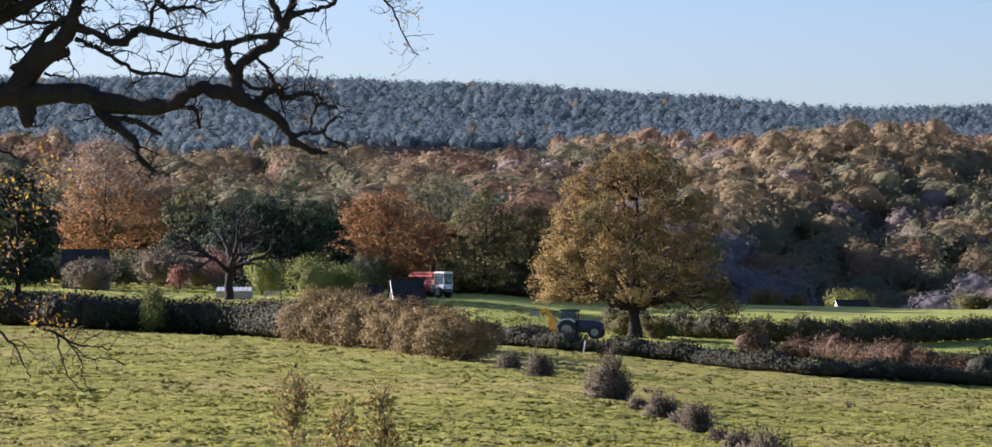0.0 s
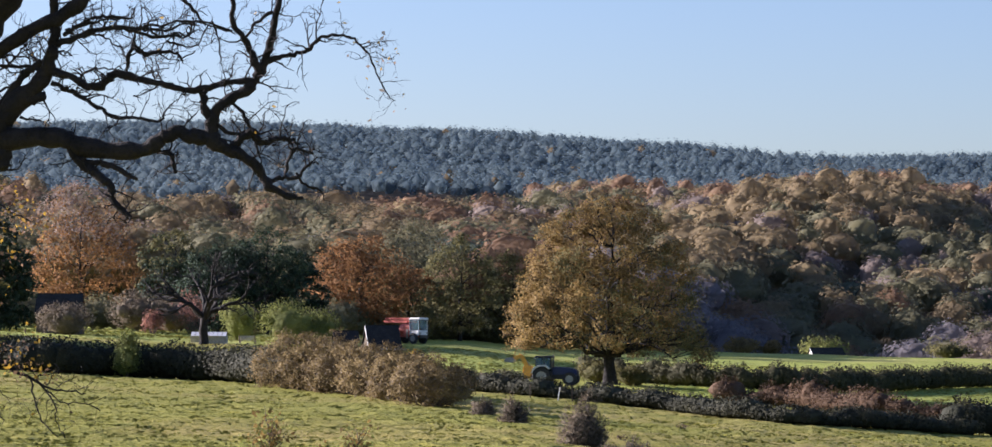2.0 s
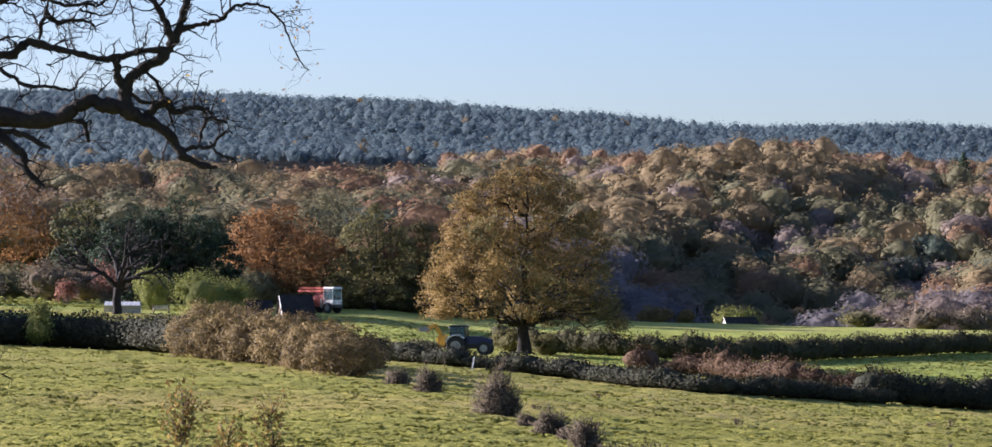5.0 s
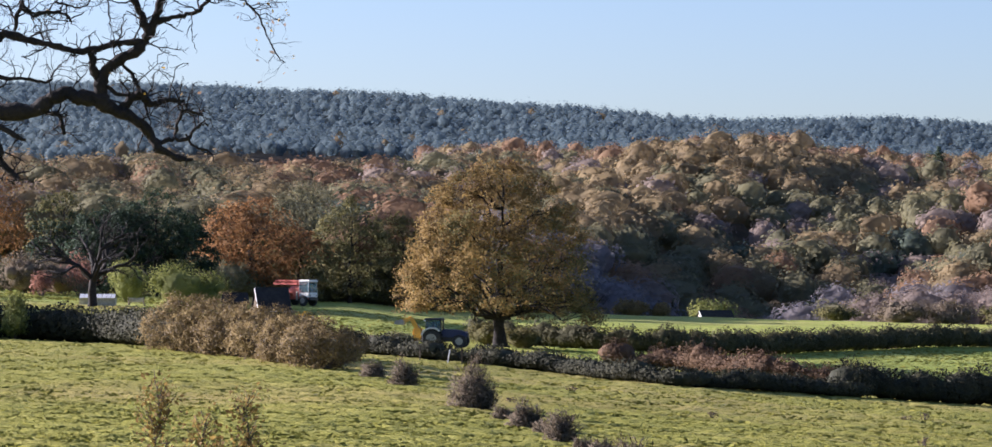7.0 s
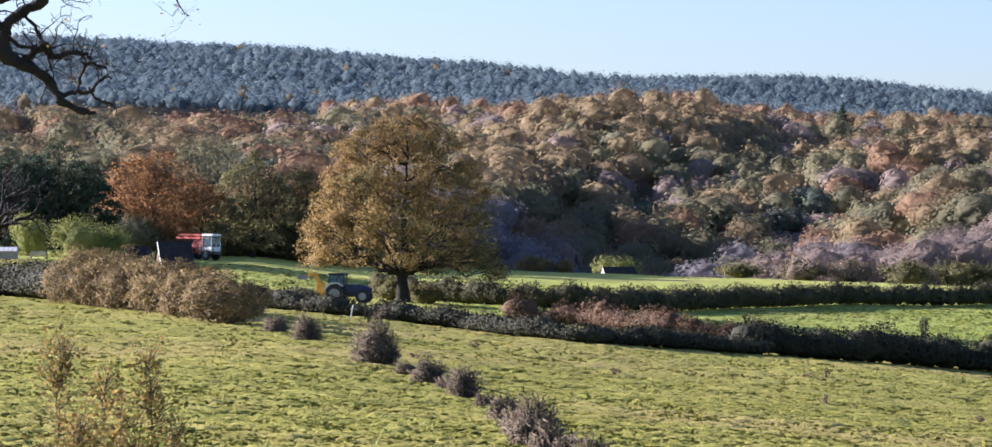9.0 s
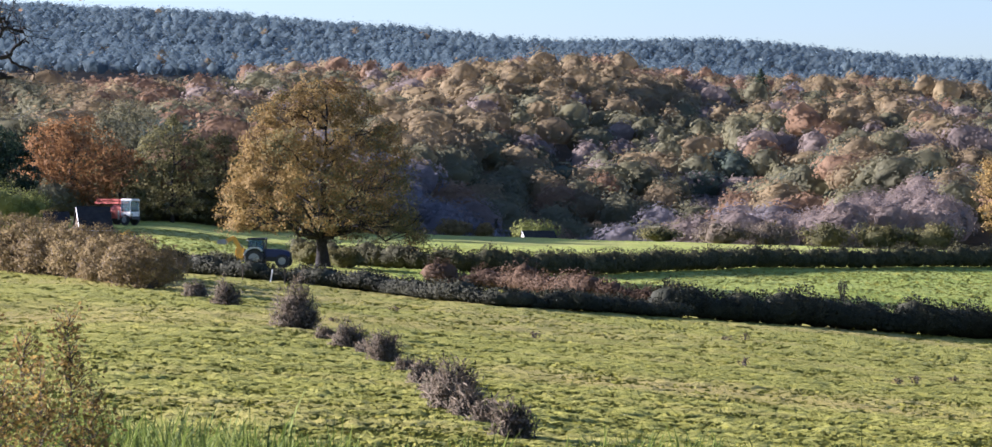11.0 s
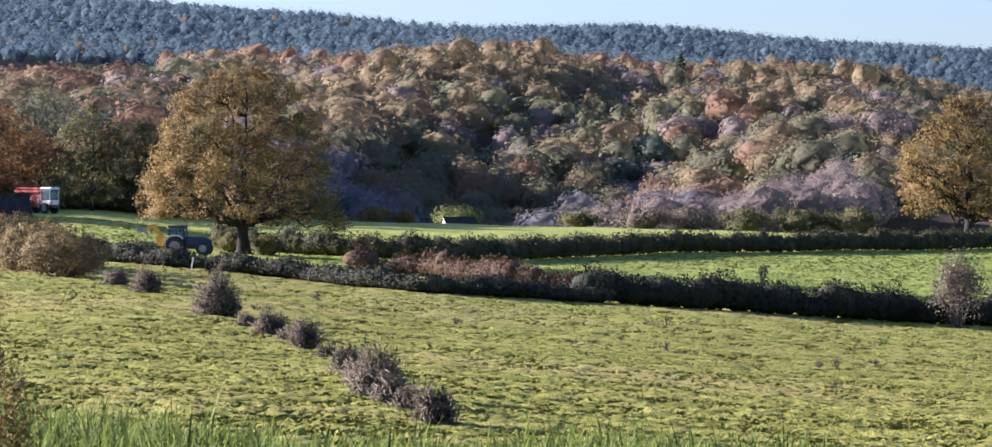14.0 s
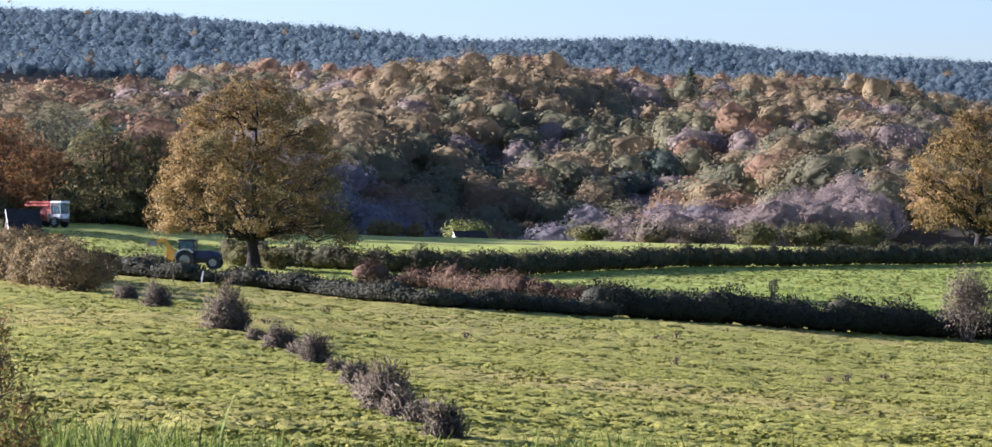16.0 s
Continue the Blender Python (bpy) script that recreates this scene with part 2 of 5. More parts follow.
def ground(x, y):
    """The height of the ground, 1.6 m below the eye where the camera stands."""
    x, y = np.asarray(x, float), np.asarray(y, float)
    yy = np.clip(y, -60, 560)
    near = smooth_lerp(yy, [-60, 0, 30, 60, 100, 160, 230, 340, 400, 470, 505, 560], [-1.3, -1.6, -3.7, -4.9, -5.6, -5.95, -5.7, -6.1, -5.1, -4.3, -4.4, -6.2])
    right = smooth_lerp(yy, [-60, 0, 60, 120, 250, 330, 400, 500, 560], [0, 0, 0.04, 0.072, 0.072, 0.042, 0.023, 0.022, 0.02])
    left = smooth_lerp(yy, [-60, 0, 60, 120, 250, 330, 400, 500, 560], [0, 0, 0.02, 0.03, 0.035, 0.04, 0.023, 0.022, 0.02])
    xc = np.clip(x, -130, 190)
    z = near - (left + (right - left) * step(xc, -8, 12)) * xc
    z = z + 2.5 * step(y, 262, 290) * step(-x, 11, 22) * (1 - step(y, 420, 520))
    z = z + 1.3 * step(y, 310, 400) * step(-x, -14, 4) * (1 - step(-x, 14, 26)) * (1 - step(y, 440, 540))
    z = z + 0.10 * np.sin(x * 0.21 + y * 0.05) * np.cos(y * 0.13 - x * 0.08) * step(y, 20, 90)
    far = np.clip(y, 560, 2300)
    b = np.clip(x / np.maximum(far, 1), HILL_BEARING[0], HILL_BEARING[-1])
    cols = np.stack([smooth_lerp(far, HILL_AHEAD, HILL[:, j]) for j in range(len(HILL_BEARING))], 0)
    i = np.clip(np.searchsorted(HILL_BEARING, b) - 1, 0, len(HILL_BEARING) - 2)
    hb = np.array(HILL_BEARING)
    t = np.clip((b - hb[i]) / (hb[i + 1] - hb[i]), 0, 1)
    t = t * t * (3 - 2 * t) * 0.5 + t * 0.5
    idx = np.indices(b.shape)
    h = cols[(i, *idx)] * (1 - t) + cols[(i + 1, *idx)] * t
    h = h + 3.2 * step(y, 690, 760) * (1 - step(y, 1230, 1330)) * step(b, 0.10, 0.15) * np.sin((0.8 * x - 0.6 * y) * 0.075 + 1.6 * np.sin(y * 0.013) + 1.2 * np.sin(x * 0.019))
    h = h + (3.0 * np.sin(x * 0.021 + y * 0.006) * (1 - 0.8 * step(y, 1450, 1800)) + 2.8 * np.sin(x * 0.055 - y * 0.012 + 1.0) * (1 - step(y, 1100, 1400))) * step(y, 640, 800)
    return z + (h - z) * step(y, 505, 620)


def gz(x, y):
    return float(ground(np.array([x]), np.array([y]))[0])


def at(bearing, ahead):
    """A place on the ground, by its bearing and its metres ahead."""
    x = bearing * ahead
    return np.array([x, ahead, gz(x, ahead)])


def quad_mesh(name, verts, quads, mats, index=None, smooth=False, normals=None):
    me = bpy.data.meshes.new(name)
    verts, quads = np.asarray(verts, np.float32), np.asarray(quads, np.int32)
    n = len(quads)
    me.vertices.add(len(verts))
    me.vertices.foreach_set("co", verts.ravel())
    me.loops.add(n * 4)
    me.loops.foreach_set("vertex_index", quads.ravel())
    me.polygons.add(n)
    me.polygons.foreach_set("loop_start", np.arange(0, 4 * n, 4, dtype=np.int32))
    if index is not None:
        me.polygons.foreach_set("material_index", np.asarray(index, np.int32))
    me.polygons.foreach_set("use_smooth", np.full(n, smooth))
    for m in mats:
        me.materials.append(m)
    me.update(calc_edges=True)
    me.validate()
    if normals is not None:
        me.polygons.foreach_set("use_smooth", np.full(n, True))
        me.normals_split_custom_set_from_vertices(np.asarray(normals, np.float32))
    return me


def leaf_quads(c, nrm, size, rng, jitter=0.6, long=1.0, grow=None, ruffle=0.22):
    """One small bent-square leaf clump at each centre, turned roughly along its normal, with the soft shading of the mass."""
    n = len(c)
    soft = nrm / (np.linalg.norm(nrm, axis=1, keepdims=True) + 1e-9) + rng.normal(0, ruffle, (n, 3))
    soft /= np.linalg.norm(soft, axis=1, keepdims=True) + 1e-9
    nrm = nrm + rng.normal(0, jitter, (n, 3))
    nrm /= np.linalg.norm(nrm, axis=1, keepdims=True) + 1e-9
    a = np.cross(nrm, rng.normal(0, 1, (n, 3)))
    if grow is not None:
        a = grow / (np.linalg.norm(grow, axis=1, keepdims=True) + 1e-9) + rng.normal(0, 0.7, (n, 3))
    a /= np.linalg.norm(a, axis=1, keepdims=True) + 1e-9
    b = np.cross(nrm, a)
    b /= np.linalg.norm(b, axis=1, keepdims=True) + 1e-9
    s = (np.asarray(size) * rng.uniform(0.6, 1.3, n))[:, None] * 0.5
    k = rng.uniform(0.55, 1.25, (4, n, 1))
    v = np.stack([c - a * s * k[0] * long, c - b * s * k[1], c + a * s * k[2] * long, c + b * s * k[3]], 1).reshape(-1, 3)
    return v, np.arange(4 * n).reshape(n, 4), np.repeat(soft, 4, 0)


def inner_mass(spots, radii, rng):
    """Low-sided uneven balls, the dense twiggy heart of a bush or hedge: places, faces, facings."""
    seg, rings = 8, 5
    d = np.array([(math.cos(e) * math.cos(a), math.cos(e) * math.sin(a), math.sin(e)) for e in np.linspace(-1.3, 1.45, rings) for a in np.linspace(0, 2 * np.pi, seg, endpoint=False)])
    n = len(spots)
    v = np.asarray(spots)[:, None, :] + d[None] * np.asarray(radii)[:, None, :] * rng.uniform(0.8, 1.1, (n, len(d), 1))
    f = np.array([(k * seg + j, k * seg + (j + 1) % seg, (k + 1) * seg + (j + 1) % seg, (k + 1) * seg + j) for k in range(rings - 1) for j in range(seg)] + [(32, 33, 34, 35), (32, 35, 36, 37), (32, 37, 38, 39)])
    return v.reshape(-1, 3), (np.arange(n)[:, None, None] * len(d) + f[None]).reshape(-1, 4), np.tile(d, (n, 1))


def joined(a, b):
    """Two sets of places, faces and facings as one."""
    return np.concatenate([a[0], b[0]]), np.concatenate([a[1], b[1] + len(a[0])]), np.concatenate([a[2], b[2]])


def ball_dirs(n, rng, low=-0.5):
    z = rng.uniform(low, 1, n)
    a = rng.uniform(0, 2 * np.pi, n)
    r = np.sqrt(np.maximum(0, 1 - z * z))
    return np.stack([r * np.cos(a), r * np.sin(a), z], 1)


def tube(path, radii, sides=6, V=None, Q=None):
    """A tapered tube along a path, as quads appended to V and Q."""
    path = [Vector(p) for p in path]
    up = Vector((0.12, 0.31, 0.94))
    base = len(V)
    for i, p in enumerate(path):
        t = (path[min(i + 1, len(path) - 1)] - path[max(i - 1, 0)]).normalized()
        a = t.cross(up)
        if a.length < 0.1:
            a = t.cross(Vector((1, 0, 0)))
        a.normalize()
        b = t.cross(a)
        for k in range(sides):
            w = 2 * math.pi * k / sides
            V.append(tuple(p + (a * math.cos(w) + b * math.sin(w)) * radii[i]))
    for i in range(len(path) - 1):
        for k in range(sides):
            Q.append((base + i * sides + k, base + i * sides + (k + 1) % sides, base + (i + 1) * sides + (k + 1) % sides, base + (i + 1) * sides + k))


def bend(p, q, rng, n=6, wob=0.12):
    """A crooked path from p to q."""
    p, q = np.array(p, float), np.array(q, float)
    L = np.linalg.norm(q - p)
    out = [p + (q - p) * i / n for i in range(n + 1)]
    for i in range(1, n):
        out[i] = out[i] + rng.normal(0, wob * L / n * 1.6, 3)
    return out


def thing(name, label, category, place=(0, 0, 0), group="", kind=""):
    ob = new(name)
    ob.location = place
    ob.empty_display_size = 0.2
    return tagged(ob, label, category, group, kind)


def mesh_part(name, me, parent, label="", kind=""):
    ob = new(name, me)
    tagged(ob, kind=kind)
    ob.parent = parent
    return tagged(ob, label) if label else ob


# ---- ground: one sheet from behind the camera to the horizon ----
def build_ground():
    ys = np.concatenate([np.arange(-400, -20, 40), np.arange(-20, 60, 1.5), np.arange(60, 120, 0.22), np.arange(120, 180, 0.34), np.arange(180, 255, 0.6), np.arange(255, 345, 0.9), np.arange(345, 620, 3.0), np.arange(620, 2400, 20.0), np.arange(2400, 4900, 250.0)])
    ts = np.linspace(-1, 1, 240)
    rng = np.random.default_rng(3)
    half = np.maximum(4 + 0.245 * np.maximum(ys, 0), 16)
    inner = ts[None, :] * half[:, None] + 0.055 * np.maximum(ys, 0)[:, None]
    wide = np.array([-1800.0, -900, -400, -200])
    left = np.minimum(wide[None, :], inner[:, :1] - np.array([4, 3, 2, 1]) * 20.0)
    right = np.maximum(-wide[None, ::-1], inner[:, -1:] + np.array([1, 2, 3, 4]) * 20.0)
    X = np.concatenate([left, inner, right], 1)
    Y = np.repeat(ys[:, None], X.shape[1], 1)
    Z = ground(X, Y)
    fine = step(Y, 30, 60) * (1 - step(Y, 330, 345))
    mound = 1 - np.abs(2 * lattice_noise(X + 0.3 * Y, Y, 0.36, 1) - 1)
    fleck = 1 - np.abs(2 * lattice_noise(X, Y, 0.21, 2) - 1)
    tuft = 0.20 * mound + 0.13 * fleck + 0.09 * lattice_noise(X, Y, 1.9, 4) + rng.normal(0, 0.014, X.shape) - 0.23
    Z = Z + tuft * fine
    n, m = X.shape
    V = np.stack([X, Y, Z], 2).reshape(-1, 3)
    i = np.arange(n * m).reshape(n, m)
    Q = np.stack([i[:-1, :-1], i[:-1, 1:], i[1:, 1:], i[1:, :-1]], 2).reshape(-1, 4)
    yc = np.repeat(ys[:-1, None], m - 1, 1).ravel()
    idx = np.where(yc > 575, 2, np.where(yc > 300, 1, 0))
    xc = ((X[:-1, :-1] + X[1:, 1:]) / 2).ravel()
    near_side, far_side = np.interp(xc, [22, 41, 52, 80], [282, 258, 242, 249]), np.interp(xc, [12, 34, 50, 69, 96, 140], [346, 332, 354, 377, 394, 429])
    idx = np.where((xc > 20) & (xc < 200) & (yc > near_side) & (yc < far_side), 3, idx)
    me = quad_mesh("ground", V, Q, [M["pasture"], M["far_field"], M["wood_floor"], M["ley"]], idx, True)
    tagged(new("ground", me), "rolling green pasture falling to a wooded valley", "ground", kind="structure")


build_ground()


def build_grass():
    """Low grazed tufts over the pasture, thickest close by: small leaning fans of blades."""
    rng = np.random.default_rng(8)
    n = 205000
    y = 62 * (400 / 62) ** rng.random(n)
    x = rng.uniform(-0.19, 0.31, n) * y
    hold = lattice_noise(x, y, 2.2, 6) + 0.5 * lattice_noise(x, y, 9.0, 7) + rng.normal(0, 0.2, n) > 0.42
    x, y = x[hold], y[hold]
    n = len(x)
    w = rng.uniform(0.05, 0.15, n) * (0.5 + y / 200)
    h = rng.uniform(0.03, 0.10, n)
    a = rng.normal(0.25, 0.55, n)
    c = np.stack([x, y, ground(x, y) - 0.06], 1)
    along = np.stack([np.cos(a), np.sin(a), 0 * a], 1) * w[:, None]
    lean = np.stack([rng.normal(0.3, 0.5, n), rng.normal(-0.5, 0.5, n), np.full(n, 1.0)], 1) * h[:, None]
    lean[:, 2] += 0.06
    k = rng.uniform(0.25, 0.8, (2, n, 1))
    v = np.stack([c - along, c + along, c + lean + along * k[0], c + lean - along * k[1]], 1).reshape(-1, 3)
    vn = np.stack([rng.normal(-0.12, 0.32, n), rng.normal(-0.05, 0.28, n), np.full(n, 0.95)], 1)
    vn = np.repeat(vn / np.linalg.norm(vn, axis=1, keepdims=True), 4, 0)
    tagged(new("grass", quad_mesh("grass", v, np.arange(4 * n).reshape(n, 4), [M["blade"]], None, True, vn)), "tufted green pasture grass", "grass", kind="stuff")


build_grass()


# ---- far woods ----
SPECIES = ["russet", "ochre", "olive", "mauve", "holly", "yellow", "hazed_twig"]


def lobed(dirs, bumps):
    """How far a crown reaches along each direction: rounded lobes round a smaller body."""
    dot = np.einsum("nvk,nbk->nvb", dirs, bumps)
    return 0.80 + 0.24 * np.exp((np.max(dot, 2) - 1) * 7.0)


def mass_normals(P, d, mid, half, bumps, up=0.4):
    """The way that each place on a crown faces: out of its nearest lobe."""
    near = np.argmax(np.einsum("nvk,nbk->nvb", d, bumps), 2)
    heart = mid[:, None, :] + np.take_along_axis(bumps, near[:, :, None], 1) * half[:, None, :] * 0.58
    out = (P - heart) / half[:, None, :]
    out = out / (np.linalg.norm(out, axis=2, keepdims=True) + 1e-9) * 0.75 + d * 0.45 + np.array([0, 0, up])
    return out / (np.linalg.norm(out, axis=2, keepdims=True) + 1e-9)


def wood(name, label, spots, heights, radii, species, mats, seed, per=60, size=0.7, lobes=9, heart=0.66, seg=8, rings=4, up=0.5, trunks=True, flat=0.38):
    """Many tree crowns as one mesh: each a lobed dome of leaf clumps round a mass of twigs."""
    rng = np.random.default_rng(seed)
    n = len(spots)
    base = np.stack([spots[:, 0], spots[:, 1], ground(spots[:, 0], spots[:, 1])], 1)
    H, R = heights, radii
    mid = base + np.stack([0 * H, 0 * H, H * (1 - flat)], 1)
    half = np.stack([R, R * rng.uniform(0.85, 1.15, n), H * flat], 1)
    bumps = ball_dirs(n * lobes, rng, -0.6).reshape(n, lobes, 3)
    # inner body of twigs, round which the leaf clumps hang
    ring = []
    for k in range(rings + 1):
        e = radians(-50 + 134 * k / rings)
        ring += [(math.cos(e) * math.cos(a), math.cos(e) * math.sin(a), math.sin(e)) for a in np.linspace(0.2 * k, 0.2 * k + 2 * np.pi, seg, endpoint=False)]
    dirs = np.repeat(np.array(ring)[None], n, 0)
    B = mid[:, None, :] + dirs * lobed(dirs, bumps)[:, :, None] * rng.uniform(0.93, 1.05, (n, len(ring), 1)) * heart * half[:, None, :]
    n2 = mass_normals(B, dirs, mid, half, bumps, up).reshape(-1, 3) + rng.normal(0, 0.3 if lobes > 5 else 0.1, (n * len(ring), 3))
    n2 /= np.linalg.norm(n2, axis=1, keepdims=True)
    faces = [(k * seg + j, k * seg + (j + 1) % seg, (k + 1) * seg + (j + 1) % seg, (k + 1) * seg + j) for k in range(rings) for j in range(seg)]
    q2 = (np.arange(n)[:, None, None] * len(ring) + np.array(faces)[None]).reshape(-1, 4)
    s2 = np.repeat(species, len(faces))
    v2 = B.reshape(-1, 3)
    # loose leaf clumps over it
    d = ball_dirs(n * per, rng, -0.35).reshape(n, per, 3)
    reach = lobed(d, bumps)[:, :, None] * rng.uniform(0.84, 1.06, (n, per, 1))
    P = mid[:, None, :] + d * reach * half[:, None, :]
    out = mass_normals(P, d, mid, half, bumps, up)
    v1, q1, n1 = leaf_quads(P.reshape(-1, 3), out.reshape(-1, 3), size, rng, 0.2, 1.0, None, 0.1)
    s1 = np.repeat(species, per)
    # trunks
    w = np.array([[-1, -1], [1, -1], [1, 1], [-1, 1]]) * 0.2
    t0 = np.concatenate([base[:, None, :2] + w[None] * 1.2, np.repeat(base[:, None, 2:] - 0.5, 4, 1)], 2)
    t1 = np.concatenate([base[:, None, :2] + w[None] * 0.6, np.repeat(mid[:, None, 2:], 4, 1)], 2)
    v3 = np.concatenate([t0, t1], 1).reshape(-1, 3)
    q3 = (np.arange(n)[:, None, None] * 8 + np.array([(j, (j + 1) % 4, 4 + (j + 1) % 4, 4 + j) for j in range(4)])[None]).reshape(-1, 4)
    if not trunks:
        v3, q3, n = v3[:0], q3[:0], 0
    V = np.concatenate([v1, v2, v3])
    Q = np.concatenate([q1, q2 + len(v1), q3 + len(v1) + len(v2)])
    I = np.concatenate([s1, s2, np.full(len(q3), len(mats))])
    n3 = np.tile(np.concatenate([w, w]), (n, 1)) * 3.5
    me = quad_mesh(name, V, Q, mats + [M["bark_grey"]], I, True, np.concatenate([n1, n2, np.concatenate([n3, 0 * n3[:, :1]], 1)]))
    return tagged(new(name, me), label, "woodland", kind="stuff")


def scatter(y0, y1, b0, b1, gap, rng, keep=None):
    """Spots on a jittered grid between two distances and two bearings."""
    out = []
    y = y0
    while y < y1:
        xs = np.arange(b0 * y, b1 * y, gap)
        p = np.stack([xs + rng.uniform(-0.45, 0.45, len(xs)) * gap, y + rng.uniform(-0.45, 0.45, len(xs)) * gap], 1)
        out.append(p)
        y += gap * 0.9
    p = np.concatenate(out)
    return p[keep(p)] if keep else p


def pick_species(p, weights, rng, n):
    """Kinds of tree that drift in patches through the wood."""
    a = np.stack([np.sin(p[:, 0] * (0.013 + 0.007 * k) + 2.1 * k) * np.cos(p[:, 1] * (0.011 + 0.004 * k) + k) for k in range(n)], 1)
    return np.argmax(a * 0.5 + rng.gumbel(0, 0.34, a.shape) + np.log(np.array(weights)) * 0.5, 1)


def build_woods():
    rng = np.random.default_rng(11)
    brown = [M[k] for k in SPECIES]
    for name, y0, y1, gap, per, size, lobes, seed, weights in (("near_wood", 425, 800, 11.2, 400, 0.88, 9, 21, (0.8, 1.2, 1.9, 0.35, 0.3, 0.01, 0.1)), ("autumn_wood", 800, 1330, 10.6, 118, 1.18, 7, 24, (1.1, 2.0, 1.0, 0.5, 0.2, 0.01, 0.05))):
        q = scatter(y0, y1, -0.175, 0.295, gap, rng)
        b, y = q[:, 0] / q[:, 1], q[:, 1]
        edge = np.where(b < -0.105, 440, np.where(b < 0.035, 462, 625 + 20 * np.sin(q[:, 0] * 0.05)))
        pale = (b > 0.165) & (b < 0.25) & (y > 590) & (y < 690)
        q = q[(y > edge) & ((b > 0.02) | (y < 1050)) & ~pale]
        b, n = q[:, 0] / q[:, 1], len(q)
        # most crowns in the shaded hollow take kind 6, the haze-tinted twig colour
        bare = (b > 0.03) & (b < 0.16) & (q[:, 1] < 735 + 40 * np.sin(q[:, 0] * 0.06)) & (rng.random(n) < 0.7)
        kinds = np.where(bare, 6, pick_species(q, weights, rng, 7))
        tall = 15 + 4 * (lattice_noise(q[:, 0], q[:, 1], 38, 9) - 0.5) + rng.normal(0, 1.7, n)
        wood(name, "far autumn woodland in brown, ochre and olive", q, tall, rng.uniform(4.6, 8.2, n) + (1.2 if seed == 21 else 0), kinds, brown, seed, per, size, lobes, 0.80, 9, 4, 0.45, seed == 21, 0.36)
    p = scatter(590, 690, 0.165, 0.25, 8.0, rng)
    n = len(p)
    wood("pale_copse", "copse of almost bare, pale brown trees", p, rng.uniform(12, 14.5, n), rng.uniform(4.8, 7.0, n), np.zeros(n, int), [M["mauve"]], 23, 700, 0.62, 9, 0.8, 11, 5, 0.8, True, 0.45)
    p = scatter(1330, 1970, -0.175, 0.295, 9.0, rng)
    p = p[(p[:, 0] / p[:, 1] > 0.03) | (p[:, 1] > 1420)]
    n = len(p)
    edge = np.where(p[:, 0] / p[:, 1] > 0.03, 1330, 1420)
    wood("pine_wood", "pine wood on the far ridge, tinted blue for haze", p, rng.uniform(12.5, 16.5, n), rng.uniform(4.6, 6.4, n), np.where(rng.random(n) < 0.008 + 0.12 * np.exp(-(p[:, 1] - edge) / 25), 1, 0), [M["pine"], M["ochre"]], 22, 22, 1.5, 4, 0.7, 6, 2, 1.8, False, 0.40)


build_woods()


# ---- trees and hedges of the fields ----
def crown_leaves(lobes, count, size, rng, low=-0.55, jitter=0.55, shell=(0.72, 1.06), long=1.0):
    """Leaf clumps over lobes, each (x, y, z, rx, ry, rz), shared out by surface."""
    L = np.array(lobes, float)
    area = (L[:, 3] * L[:, 4] * L[:, 5]) ** (2 / 3)
    which = rng.choice(len(L), count, p=area / area.sum())
    d = ball_dirs(count, rng, low)
    k = rng.uniform(*shell, (count, 1))
    P = L[which, :3] + d * L[which, 3:] * k
    return leaf_quads(P, d + np.array([0, 0, 0.3]), np.full(count, size), rng, jitter, long)


def crown_clumps(rows, count, r, rng, depth=0.85, lobes=16):
    """Leaf clumps (x, y, z, radius) through a crown: rows give its height and its left and right reach."""
    rows = np.array(rows, float)
    zs = np.linspace(rows[0, 0], rows[-1, 0], 60)
    lo, hi = np.interp(zs, rows[:, 0], rows[:, 1]), np.interp(zs, rows[:, 0], rows[:, 2])
    k = rng.choice(60, count, p=(hi - lo) / (hi - lo).sum())
    a = rng.uniform(0, 2 * np.pi, count)
    z = zs[k] + rng.normal(0, 0.3 * r, count)
    half = np.maximum((hi[k] - lo[k]) / 2 - 0.5 * r, 0.1)
    mid_z, tall = rows[:, 0].mean(), (rows[-1, 0] - rows[0, 0]) / 2
    u = np.stack([np.cos(a), np.sin(a), (z - mid_z) / tall * 0.9], 1)
    u /= np.linalg.norm(u, axis=1, keepdims=True)
    knobs = ball_dirs(lobes, rng, -0.8)
    knob = np.exp((np.max(u @ knobs.T, 1) - 1) * 9.0)
    f = np.where(rng.random(count) < 0.36, rng.uniform(0.25, 0.8, count), rng.uniform(0.84, 1.0, count)) * (0.86 + 0.17 * knob)
    x = (hi[k] + lo[k]) / 2 + half * f * np.cos(a)
    y = half * depth * f * np.sin(a)
    return np.stack([x, y, z, r * rng.uniform(0.55, 1.3, count)], 1)


def clump_leaves(clumps, per, size, rng, up=0.35, long=1.0):
    """Leaves on every clump, facing out of the clump and out of the crown."""
    n = len(clumps) * per
    c = np.repeat(clumps, per, 0)
    d = ball_dirs(n, rng, -0.75)
    P = c[:, :3] + d * (c[:, 3] * rng.uniform(0.45, 1.08, n))[:, None] * np.array([1.05, 1.05, 0.72])
    heart = np.array([clumps[:, 0].mean(), clumps[:, 1].mean(), clumps[:, 2].mean() * 0.8])
    out = c[:, :3] - heart
    out /= np.linalg.norm(out, axis=1, keepdims=True) + 1e-9
    return leaf_quads(P, d * 0.6 + out * 0.5 + np.array([0, 0, up]), np.full(n, size), rng, 0.55, long)


